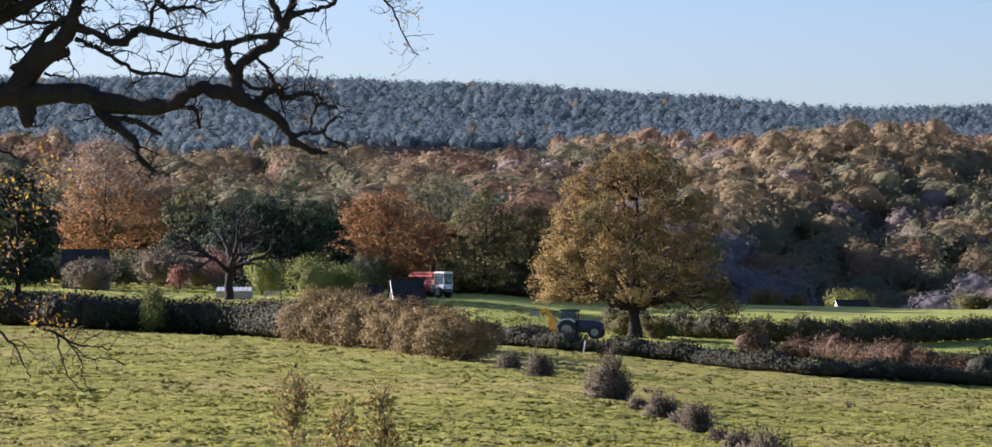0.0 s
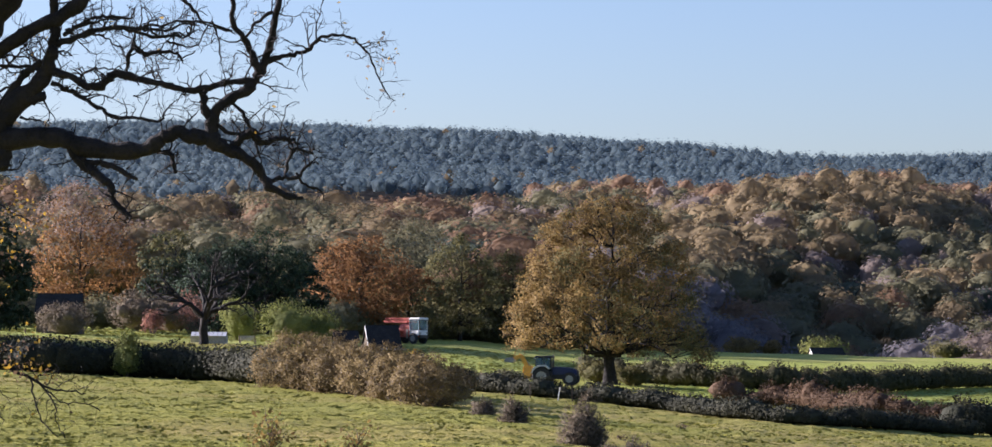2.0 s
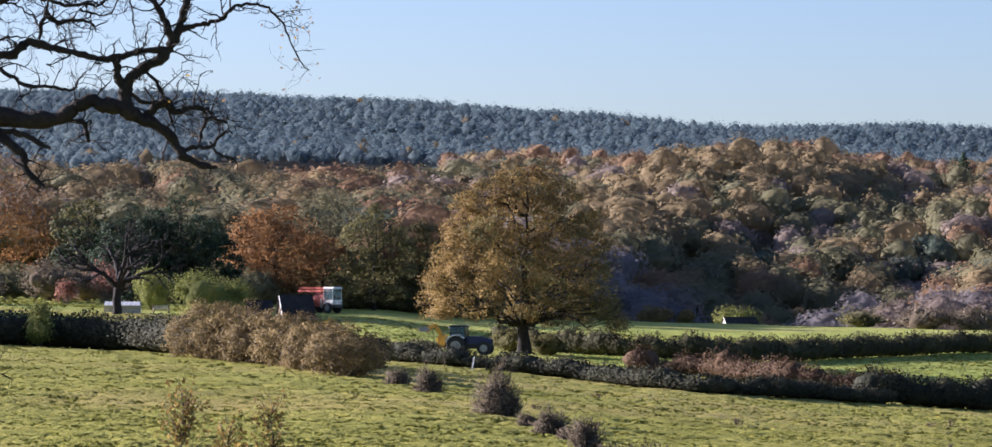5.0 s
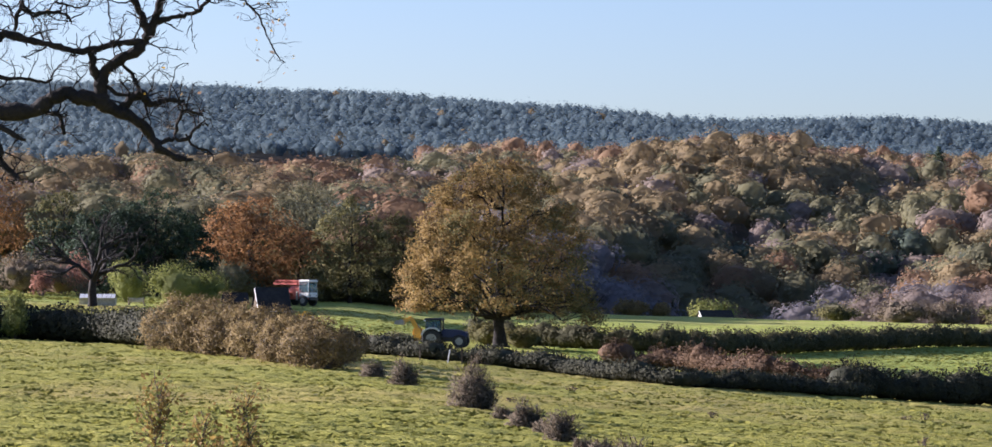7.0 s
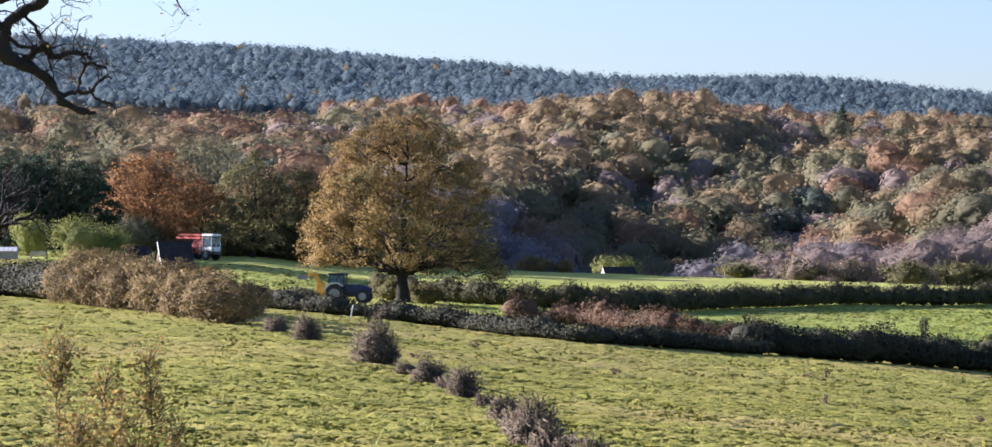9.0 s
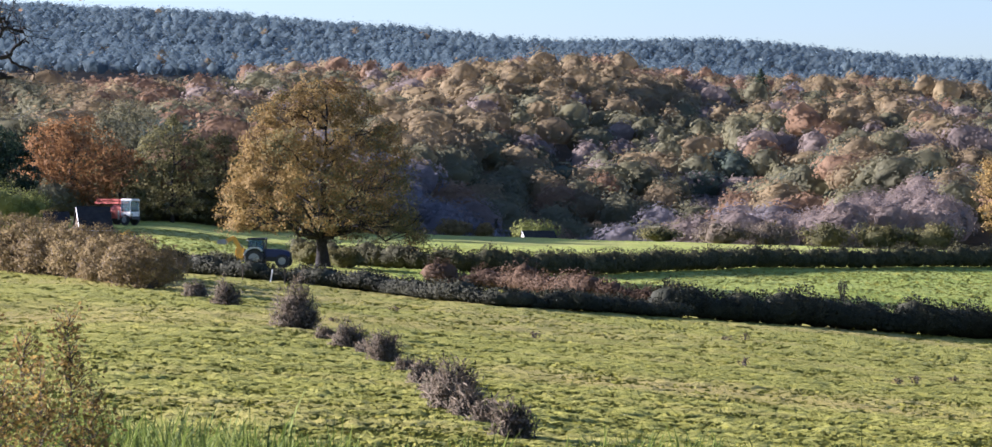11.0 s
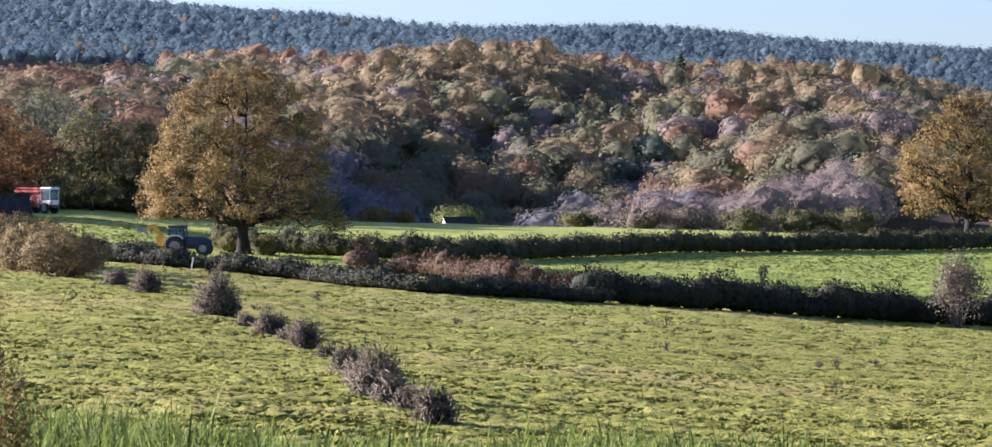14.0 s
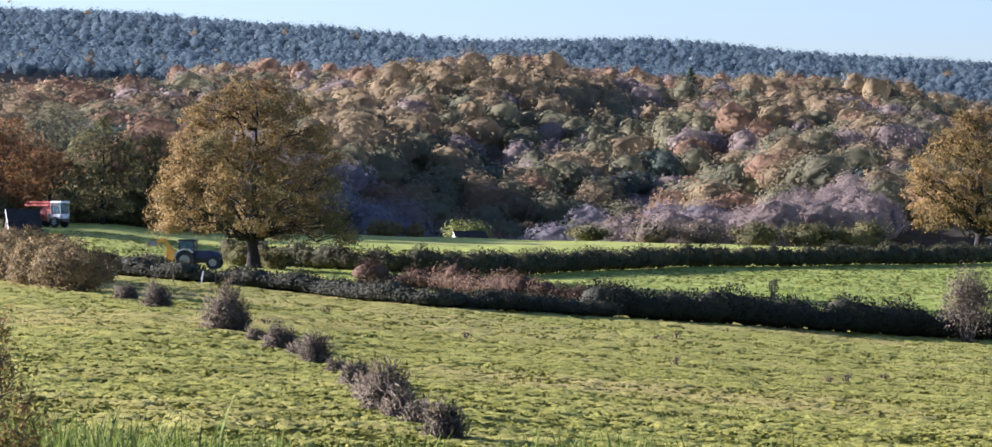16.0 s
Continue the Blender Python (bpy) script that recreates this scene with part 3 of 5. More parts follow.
def crown_limbs(path, clumps, trunk, height, rng, V, Q, every):
    """Crooked boughs from the trunk out to some of the clumps, each with twigs."""
    for x, y, z, r in clumps[::every]:
        c = np.array([x, y, z])
        far_out = math.hypot(x, y)
        start_z = min(max(z - 0.5 * far_out - 0.3, height * 0.16), height * 0.7)
        j = int(np.argmin([abs(p[2] - start_z) for p in path]))
        limb = bend(path[j], c, rng, 7, 0.16)
        limb[3][2] += 0.05 * far_out
        limb[4][2] += 0.06 * far_out
        tube(limb, [trunk * (0.30 if far_out > 6 else 0.24) * (1 - 0.125 * k) for k in range(8)], 5, V, Q)
        for k in range(3):
            e = c + ball_dirs(1, rng, -0.4)[0] * r * 1.6
            tube(bend(limb[4 + k], e, rng, 3, 0.15), [trunk * 0.10, trunk * 0.07, trunk * 0.05, 0.02], 4, V, Q)


def tree(name, label, spot, height, radius, leaf, seed, clumps=230, r=1.0, per=55, size=0.28, trunk=0.3, clear=0.16, bark="bark", second="", group="", long=1.0):
    """A tree: tapered trunk with boughs, and a domed crown of leaf clumps; a second leaf colour may mix in above."""
    rng = np.random.default_rng(seed)
    t = thing(name, label, "tree", tuple(spot), group)
    V, Q = [], []
    path = bend((0, 0, -0.3), (0.2, 0, height * 0.8), rng, 9, 0.08)
    tube(path, [trunk * (1.4 if i == 0 else 1 - 0.095 * i) for i in range(10)], 8, V, Q)
    rows = []
    for f in np.linspace(0, 1, 9):
        w = radius * (math.sqrt(max(0.0, 1 - ((f - 0.38) / 0.63) ** 2)) if f > 0.38 else 0.72 + 0.28 * f / 0.38)
        rows.append((height * (clear + (1 - clear) * f) - 0.4 * r, -max(w, 0.8 * r) * rng.uniform(0.92, 1.08), max(w, 0.8 * r) * rng.uniform(0.92, 1.08)))
    C = crown_clumps(rows, clumps, r, rng)
    crown_limbs(path, C, trunk, height, rng, V, Q, max(4, clumps // 26))
    mesh_part("trunk", quad_mesh("trunk", V, Q, [M[bark]], None, True), t)
    v, q, vn = clump_leaves(C, per, size, rng, 0.4, long)
    c = v[q[:, 0]]
    other = (c[:, 2] / height + 0.25 * np.sin(c[:, 0] * 0.9) * np.cos(c[:, 1]) + rng.normal(0, 0.15, len(q)) > 0.72) if second else np.zeros(len(q))
    mesh_part("crown", quad_mesh("crown", v, q, [M[leaf], M[second or leaf]], other.astype(int), True, vn), t)
    return t


def bush(name, label, spot, rx, ry, h, leaf, seed, leaves=900, size=0.3, group="", category="bush", stems=9, long=1.0, heart=True, shell=(0.6, 1.12)):
    """A bush: a few stems from the base and a rounded, uneven mass of leaf clumps."""
    rng = np.random.default_rng(seed)
    t = thing(name, label, category, tuple(spot), group)
    V, Q, L = [], [], []
    for i in range(stems):
        a, f = rng.uniform(0, 6.28), rng.uniform(0.15, 0.85)
        c = np.array([rx * f * math.cos(a), ry * f * math.sin(a), h * rng.uniform(0.25, 0.45) + h * 0.32 * (1 - f)])
        r = rng.uniform(0.22, 0.46)
        L.append((*c, rx * r * 1.2, ry * r * 1.2, h * r * 0.8))
        tube(bend((c[0] * 0.2, c[1] * 0.2, -0.1), c, rng, 4, 0.1), [0.05, 0.04, 0.03, 0.022, 0.012], 5, V, Q)
        for k in range(3):
            e = c + np.array([rng.normal(0, rx * 0.25), rng.normal(0, ry * 0.25), h * rng.uniform(0.1, 0.38)])
            tube(bend(c, e, rng, 3, 0.15), [0.02, 0.016, 0.012, 0.006], 4, V, Q)
    L.append((0, 0, h * 0.32, rx * 0.8, ry * 0.8, h * 0.34))
    mesh_part("woody_frame", quad_mesh("woody_frame", V, Q, [M["bark_grey"]], None, True), t, "", "stuff")
    v, q, vn = crown_leaves(L, leaves, size, rng, -0.7, 0.8, shell, long)
    if heart:
        v, q, vn = joined((v, q, vn), inner_mass([(0, 0, h * 0.36)] + [l[:3] for l in L[:-1]], [(rx * 0.62, ry * 0.62, h * 0.34)] + [(l[3] * 0.42, l[4] * 0.42, l[5] * 0.42) for l in L[:-1]], rng))
    v[:, 2] = np.maximum(v[:, 2], 0.02)
    mesh_part("foliage", quad_mesh("foliage", v, q, [M[leaf]], None, True, vn), t)
    return t


def hedge(name, label, path, width, height, leaf, seed, per=90, size=0.32, lump=0.35):
    """A hedge along a line of places: upright stems inside a lumpy mass of leaf clumps."""
    rng = np.random.default_rng(seed)
    pts = np.array(path, float)
    seg = np.linalg.norm(np.diff(pts, axis=0), axis=1)
    cum = np.concatenate([[0], np.cumsum(seg)])
    n = int(cum[-1] * per * 0.62)
    size = size * 1.2
    s = rng.uniform(0, cum[-1], n)
    cx, cy = np.interp(s, cum, pts[:, 0]), np.interp(s, cum, pts[:, 1])
    tx, ty = np.gradient(np.interp(np.linspace(0, cum[-1], 50), cum, pts[:, 0])), np.gradient(np.interp(np.linspace(0, cum[-1], 50), cum, pts[:, 1]))
    k = np.clip((s / cum[-1] * 49).astype(int), 0, 49)
    L = np.hypot(tx[k], ty[k])
    nx, ny = -ty[k] / L, tx[k] / L
    a = rng.uniform(-0.15 * np.pi, 1.15 * np.pi, n)
    rise = 1 + lump * (0.6 * np.sin(s * 0.9 + seed) * np.sin(s * 0.37 + 2 * seed) + 0.5 * np.sin(s * 2.3 + seed) * np.sin(s * 1.1))
    rr = rng.uniform(0.7, 1.06, n)
    side = np.cos(a) * width * 0.5 * rr * rise ** 0.5
    up = np.maximum(0.03, (0.45 + 0.55 * np.sin(a)) * height * rr * rise)
    X, Y = cx + nx * side, cy + ny * side
    P = np.stack([X, Y, ground(X, Y) + up], 1)
    N = np.stack([nx * np.cos(a), ny * np.cos(a), np.sin(a)], 1)
    v, q, vn = leaf_quads(P, N, np.full(n, size), rng, 0.7)
    u = np.arange(0.3, cum[-1], max(0.8, width * 0.28))
    x, y = np.interp(u, cum, pts[:, 0]) + rng.normal(0, 0.2, len(u)), np.interp(u, cum, pts[:, 1]) + rng.normal(0, 0.2, len(u))
    lift = 1 + lump * (0.6 * np.sin(u * 0.9 + seed) * np.sin(u * 0.37 + 2 * seed) + 0.5 * np.sin(u * 2.3 + seed) * np.sin(u * 1.1))
    tall = height * lift * 0.5
    v, q, vn = joined((v, q, vn), inner_mass(np.stack([x, y, ground(x, y) + tall * 0.85], 1), np.stack([0.36 * width + 0 * u, 0.36 * width + 0 * u, tall * 0.85], 1), rng))
    V, Q = [], []
    for u in np.arange(0.5, cum[-1], 1.6):
        x, y = np.interp(u, cum, pts[:, 0]), np.interp(u, cum, pts[:, 1])
        z = gz(x, y)
        tube(bend((x, y, z - 0.2), (x + rng.normal(0, 0.4), y + rng.normal(0, 0.3), z + height * rng.uniform(0.5, 1.05)), rng, 3, 0.15), [0.05, 0.04, 0.03, 0.012], 4, V, Q)
    t = thing(name, label, "hedge", (0, 0, 0))
    mesh_part("foliage", quad_mesh("foliage", v, q, [M[leaf]], None, True, vn), t)
    mesh_part("woody_frame", quad_mesh("woody_frame", V, Q, [M["bark_grey"]], None, True), t, "", "stuff")
    return t


def big_oak(name, label, spot, rows, leaf, seed, clumps, r, per, size, trunk, height):
    """A broad old oak: short thick trunk, heavy crooked boughs, a domed crown of leaf clumps with gaps."""
    rng = np.random.default_rng(seed)
    t = thing(name, label, "tree", tuple(spot))
    V, Q = [], []
    path = bend((0, 0, -0.4), (0.2, 0, height * 0.82), rng, 10, 0.10)
    tube(path, [trunk * k for k in (1.5, 1.0, 0.92, 0.85, 0.7, 0.58, 0.46, 0.35, 0.25, 0.16, 0.08)], 10, V, Q)
    C = crown_clumps(rows, clumps, r, rng, 0.9, 26)
    crown_limbs(path, C, trunk, height, rng, V, Q, 13)
    mesh_part("trunk", quad_mesh("trunk", V, Q, [M["bark"]], None, True), t)
    v, q, vn = clump_leaves(C, per, size, rng)
    c = v[q[:, 0]]
    # olive leaves scatter by noise; the bias right and down paints the shaded side
    green = np.sin(c[:, 0] * 0.5 + 1) * np.sin(c[:, 2] * 0.6) * np.cos(c[:, 1] * 0.5) + 0.05 * c[:, 0] - 0.03 * (c[:, 2] - 10) + rng.normal(0, 0.35, len(q)) > 0.3
    mesh_part("crown", quad_mesh("crown", v, q, [M[leaf], M["oak_olive"]], green.astype(int), True, vn), t)
    return t


FIELD_OAK = at(0.0446, 324)
big_oak("oak_tree", "broad old oak in golden-brown autumn leaf", FIELD_OAK,
        [(3.2, 7.5, 11.8), (4.2, -12.2, 11.6), (5.2, -12.9, 10.8), (7.2, -12.6, 10.0), (10.5, -10.6, 9.6), (13.7, -9.2, 8.4), (16.0, -7.4, 6.9), (17.4, -6.0, 5.6), (18.6, -4.2, 3.6), (19.3, -2.2, 1.6)],
        "oak", 31, 560, 1.25, 112, 0.215, 0.62, 20.0)
RIGHT_OAK = at(0.2814, 440)
big_oak("oak_tree", "tall oak with amber leaves beside the far field", RIGHT_OAK,
        [(4.0, -9.0, 9.0), (5.0, -10.4, 10.0), (8.0, -11.0, 10.6), (11.0, -11.0, 10.6), (14.0, -9.6, 9.4), (16.5, -7.8, 7.6), (18.5, -5.6, 5.4), (20.0, -2.6, 2.6)],
        "oak", 32, 480, 1.35, 70, 0.29, 0.75, 21.0)

hedge("hedge", "dark overgrown garden hedge above the pasture", [(-47, 260), (-40, 255), (-34, 248), (-25, 250), (-19, 245), (-12.5, 232)], 4.6, 2.8, "hedge_dark", 41, 700, 0.16, 0.12)


def round_bush(name, label, spot, r, h, leaf, seed, clumps, per, size, group):
    """A dense rounded bush: stems from the ground to clumps of small leaves and twigs."""
    rng = np.random.default_rng(seed)
    t = thing(name, label, "bush", tuple(spot), group)
    rows = [(h * f, -r * w * rng.uniform(0.9, 1.1), r * w * rng.uniform(0.9, 1.1)) for f, w in ((0.10, 0.80), (0.28, 0.98), (0.48, 1.0), (0.66, 0.86), (0.82, 0.60), (0.93, 0.32))]
    C = crown_clumps(rows, clumps, 0.17 * r, rng, 0.9, 12)
    V, Q = [], []
    for x, y, z, q in C[::4]:
        e = np.array([x, y, z]) * np.array([1.04, 1.04, 1.08])
        tube(bend((x * 0.15, y * 0.15, -0.1), e, rng, 5, 0.12), [0.05, 0.04, 0.03, 0.022, 0.015, 0.006], 4, V, Q)
    mesh_part("woody_frame", quad_mesh("woody_frame", V, Q, [M["bark_grey"]], None, True), t, "", "stuff")
    v, q, vn = clump_leaves(C, per, size, rng, 0.3, 1.6)
    v[:, 2] = np.maximum(v[:, 2], 0.02)
    mesh_part("foliage", quad_mesh("foliage", v, q, [M[leaf], M["thorn"]], (rng.random(len(q)) < 0.12).astype(int), True, vn), t)
    return t


for k, (b, a, r, h) in enumerate([(-0.0560, 228, 2.7, 4.3), (-0.0465, 225, 2.7, 4.1), (-0.0380, 222, 2.6, 3.7), (-0.0290, 217, 2.7, 3.8), (-0.0215, 210, 2.2, 3.2), (-0.0125, 202, 2.3, 3.2)]):
    round_bush("bush", "russet-brown autumn bush along the pasture edge", at(b, a), r * 1.4, h, "hedge_brown", 50 + k, 240, 52, 0.105, "bushes along the pasture edge")
hedge("hedge", "dark shrubs along the foot of the wood", [(-74, 394), (-50, 396), (-30, 402), (-18, 425), (-6, 452), (4, 468), (18, 480)], 6.0, 4.0, "olive", 46, 260, 0.32)
hedge("hedge", "low dark bramble hedge along a ditch", [(-3, 249), (1, 245), (5.6, 240), (10.3, 238), (15, 235), (19, 228), (23, 224), (37, 233)], 4.0, 1.35, "hedge_dark", 42, 700, 0.14, 0.4)
hedge("hedge", "reddish-brown bramble bank beside the ditch", [(22.4, 281), (29, 277), (34.4, 262), (41, 258)], 3.6, 1.9, "bramble", 43, 620, 0.14, 0.7)
hedge("hedge", "dark leafy hedge along the lower field", [(36, 234), (44, 236), (52, 238), (67, 242), (80, 246)], 4.4, 2.5, "hedge_dark", 44, 900, 0.15, 0.4)
hedge("hedge", "dark hawthorn hedge before the far field", [(12, 343), (25, 332), (34, 329), (50, 351), (69, 374), (96, 391), (112, 402), (140, 426)], 2.8, 2.6, "hedge_olive", 45, 360, 0.18, 0.25)
THORNS = [(0.0366, 154.5, 1.25, 2.4), (0.0143, 182, 0.9, 1.4), (0.0042, 192, 0.9, 0.9), (0.0457, 142, 0.6, 0.6), (0.0527, 137, 0.8, 1.1), (0.0588, 133, 0.5, 0.6), (0.0648, 126.5, 0.75, 1.3), (0.0709, 117, 0.45, 0.5),
          (0.0770, 103, 0.6, 0.8), (0.0805, 98, 0.45, 0.6), (0.0840, 93, 0.7, 1.0), (0.0870, 87, 0.8, 1.4), (0.0915, 82, 0.5, 0.8), (0.0972, 78.5, 0.4, 0.6), (0.1053, 72, 0.55, 0.9)]


def thorn_bush(spot, rx, h, seed):
    """A leafless thorn: many fine twigs that spread from the base into a rounded, fuzzy mass."""
    rng = np.random.default_rng(seed)
    t = thing("thorn_bush", "twiggy brown thorn bush in the grass", "bush", tuple(spot), "thorn bushes in a broken line")
    V, Q = [], []
    n = int(50 + 60 * rx)
    tips = []
    for i in range(n):
        d = ball_dirs(1, rng, -0.05)[0]
        e = d * np.array([rx, rx * 0.9, h * rng.uniform(0.75, 1.1)]) * rng.uniform(0.5, 1.0) + np.array([0, 0, 0.08 * h])
        w = bend((d[0] * rx * 0.2, d[1] * rx * 0.2, -0.05), e, rng, 5, 0.12)
        tube(w, [0.022, 0.018, 0.014, 0.010, 0.007, 0.004], 4, V, Q)
        tips += w[2:]
    mesh_part("woody_frame", quad_mesh("woody_frame", V, Q, [M["bark_grey"]], None, True), t, "", "stuff")
    tips = np.array(tips)
    m = int(5200 * rx * (0.5 + 0.35 * h))
    P = tips[rng.integers(0, len(tips), m)] + rng.normal(0, 0.10 * (0.5 + rx * 0.5), (m, 3))
    P[:, 2] = np.maximum(P[:, 2], 0.02)
    out = P / np.array([rx, rx, h]) + np.array([0, 0, 0.2])
    v, q, vn = leaf_quads(P, out, np.full(m, 0.04), rng, 0.7, 6.0, out * np.array([1, 1, 1.2]) + np.array([0, 0, 0.4]))
    mesh_part("foliage", quad_mesh("foliage", v, q, [M["thorn"], M["hedge_dark"]], (rng.random(len(q)) < 0.12).astype(int), True, vn), t, "fine brown twigs")


for k, (b, a, r, h) in enumerate(THORNS):
    thorn_bush(at(b, a), r * 1.1, h * 1.12, 70 + k)

TREES = [
    ("beech_tree", "large russet beech behind the garden", -0.125, 420, 19.6, 9.0, "rust", "mauve", 300),
    ("oak_tree", "olive and yellow oak behind the garden", -0.0950, 404, 13.4, 5.6, "darkgreen", "oak_olive", 200),
    ("oak_tree", "spreading dark green oak behind the garden", -0.0800, 396, 11.5, 6.0, "darkgreen", "", 190),
    ("oak_tree", "spreading dark green oak behind the garden", -0.0655, 398, 13.6, 7.4, "darkgreen", "", 260),
    ("oak_tree", "dark green oak beside the lawn", -0.0560, 402, 10.0, 4.6, "darkgreen", "", 140),
    ("oak_tree", "oak in orange-brown leaf by the lawn", -0.0350, 432, 13.9, 8.8, "rust", "", 300),
    ("oak_tree", "brown oak in the shade of its neighbours", -0.0200, 437, 10.5, 6.0, "oak_olive", "rust", 170),
    ("oak_tree", "olive-brown oak at the wood edge", -0.0035, 446, 15.2, 6.4, "oak_olive", "", 220),
    ("oak_tree", "olive-brown oak at the wood edge", 0.0130, 456, 13.5, 6.5, "oak_olive", "", 200),
    ("oak_tree", "olive-brown oak at the wood edge", 0.0270, 470, 13.0, 6.0, "oak_olive", "", 180),
    ("oak_tree", "dark olive oak behind the orange one", -0.0180, 462, 18.5, 8.5, "olive", "", 260),
    ("oak_tree", "brown oak at the wood edge", -0.0480, 462, 14.0, 6.5, "olive", "", 180),
    ("birch_tree", "small golden-leaved tree before the pale copse", 0.1900, 584, 9.5, 3.4, "yellow_oak", "", 90),
    ("birch_tree", "golden-leaved tree beside the far field", 0.2960, 470, 12.0, 4.5, "yellow_oak", "", 120),
    ("yew_tree", "dark green yew at the pasture edge", -0.153, 285, 11.8, 4.6, "darkgreen", "", 220),
    ("yew_tree", "dark green yew at the pasture edge", -0.180, 290, 13.0, 5.0, "darkgreen", "", 220),
    # these two stand out of view, added to cast shade on hedge and pasture
    ("yew_tree", "unseen tall yew added to shade the hedge", -0.222, 262, 13.5, 5.5, "darkgreen", "", 220),
    ("yew_tree", "unseen tall yew added to shade the hedge", -0.262, 266, 14.5, 6.0, "darkgreen", "", 220),
]
for k, (nm, lab, b, a, h, r, leaf, second, n) in enumerate(TREES):
    tree(nm, lab, at(b, a), h, r, leaf, 90 + k, n, 0.155 * r + 0.1, 46, 0.32, 0.3, 0.10, "bark", second)


# ---- the bare oak beside the camera: its limbs hang over the view ----
NEAR_OAK = thing("oak_tree", "gnarled dark oak with nearly bare hanging limbs", "tree", (-6.8, 25.6, gz(-6.8, 25.6)))
NEAR_RNG = np.random.default_rng(77)
NEAR_AHEAD = 25.0
NEAR_TWIGS = ([], [])
NEAR_TIPS = []


def near_twigs(p, heading, length, radius, depth):
    """Crooked twigs that fork as they thin out."""
    rng = NEAR_RNG
    pts, d = [np.array(p)], np.array(heading, float)
    n = 4
    for i in range(n):
        d = d + rng.normal(0, 0.38, 3) * np.array([1, 0.7, 1]) + np.array([0, 0, 0.04])
        d /= np.linalg.norm(d)
        pts.append(pts[-1] + d * length / n)
    tube(pts, [radius * (1 - 0.17 * i) for i in range(n + 1)], 4, *NEAR_TWIGS)
    NEAR_TIPS.append(pts[-1])
    if depth > 0:
        for i in range(1, n + 1):
            if rng.random() < 0.62:
                side = np.cross(d, rng.normal(0, 1, 3))
                side /= np.linalg.norm(side) + 1e-9
                near_twigs(pts[i], d * 0.55 + side * 0.8, length * rng.uniform(0.4, 0.7), radius * 0.6, depth - 1)


def near_limb(name, points):
    """A limb by its places across and up, and its thickness; it winds a little in depth."""
    rng = NEAR_RNG
    n = (len(points) - 1) * 4 + 1
    s = np.arange(len(points), dtype=float)
    u = np.linspace(0, len(points) - 1, n)
    x, z, r = (smooth_lerp(u, s, [q[k] for q in points]) for k in range(3))
    ph = points[0][0] * 1.7 + points[0][1]
    y = NEAR_AHEAD + 0.35 * (np.sin(x * 0.9 + 0.4) + 0.5 * np.sin(z * 1.3)) + 0 * ph
    k = y / NEAR_AHEAD
    path = np.stack([x * k, y, z * k], 1) + rng.normal(0, 0.006, (n, 3))
    r = np.maximum(r, 0.003) * (1 + 0.10 * np.sin(u * 5.0 + ph) + rng.normal(0, 0.05, n))
    V, Q = [], []
    tube(path - np.array(NEAR_OAK.location), r, 9, V, Q)
    end = len(V)
    Q.append((end - 9, end - 8, end - 7, end - 6))
    Q.append((end - 6, end - 5, end - 4, end - 3))
    Q.append((end - 9, end - 6, end - 3, end - 2))
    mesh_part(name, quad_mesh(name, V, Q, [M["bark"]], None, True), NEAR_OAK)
    for i in range(2, n):
        thin = r[i] < 0.045
        if rng.random() < (0.55 if name == "twig_spray" else 0.40 if thin else 0.12):
            along = path[i] - path[i - 1]
            along /= np.linalg.norm(along) + 1e-9
            side = np.array([rng.normal(0, 1), rng.normal(0, 0.6), rng.normal(0.25, 1)])
            side -= along * side.dot(along)
            side /= np.linalg.norm(side) + 1e-9
            near_twigs(path[i], along * 0.5 + side, rng.uniform(0.10, 0.30), min(0.009, r[i] * 0.5), 2 if thin else 1)


near_limb("limb", [(-4.14, 1.40, 0.106), (-3.85, 1.42, 0.101), (-3.53, 1.43, 0.086), (-3.27, 1.42, 0.081), (-3.07, 1.35, 0.081), (-2.82, 1.32, 0.071), (-2.59, 1.34, 0.061), (-2.47, 1.43, 0.061), (-2.36, 1.47, 0.056), (-2.21, 1.44, 0.061), (-2.09, 1.43, 0.071), (-1.96, 1.34, 0.056), (-1.83, 1.29, 0.045), (-1.71, 1.19, 0.040), (-1.61, 1.05, 0.035), (-1.48, 0.97, 0.025), (-1.35, 0.95, 0.015)])
near_limb("limb", [(-2.09, 1.45, 0.066), (-2.06, 1.62, 0.045), (-1.93, 1.75, 0.045), (-1.81, 1.81, 0.045), (-1.73, 1.90, 0.040), (-1.66, 2.05, 0.035), (-1.60, 2.25, 0.030), (-1.56, 2.45, 0.025), (-1.52, 2.66, 0.020), (-1.45, 2.91, 0.013)])
near_limb("limb", [(-1.71, 1.96, 0.035), (-1.76, 2.10, 0.030), (-1.83, 2.23, 0.025), (-1.91, 2.33, 0.023), (-1.92, 2.51, 0.020), (-1.96, 2.71, 0.015), (-2.06, 2.96, 0.010)])
near_limb("limb", [(-1.66, 2.04, 0.025), (-1.51, 2.09, 0.020), (-1.40, 2.10, 0.018), (-1.30, 2.15, 0.018), (-1.25, 2.21, 0.015), (-1.18, 2.25, 0.013), (-1.06, 2.26, 0.011), (-0.97, 2.24, 0.010), (-0.90, 2.18, 0.010), (-0.82, 2.08, 0.008), (-0.75, 1.92, 0.007), (-0.67, 1.77, 0.005), (-0.62, 1.73, 0.004)])
near_limb("limb", [(-2.09, 1.56, 0.035), (-2.14, 1.67, 0.035), (-2.15, 1.76, 0.030), (-2.10, 1.83, 0.025), (-1.91, 1.88, 0.025), (-1.75, 1.89, 0.030)])
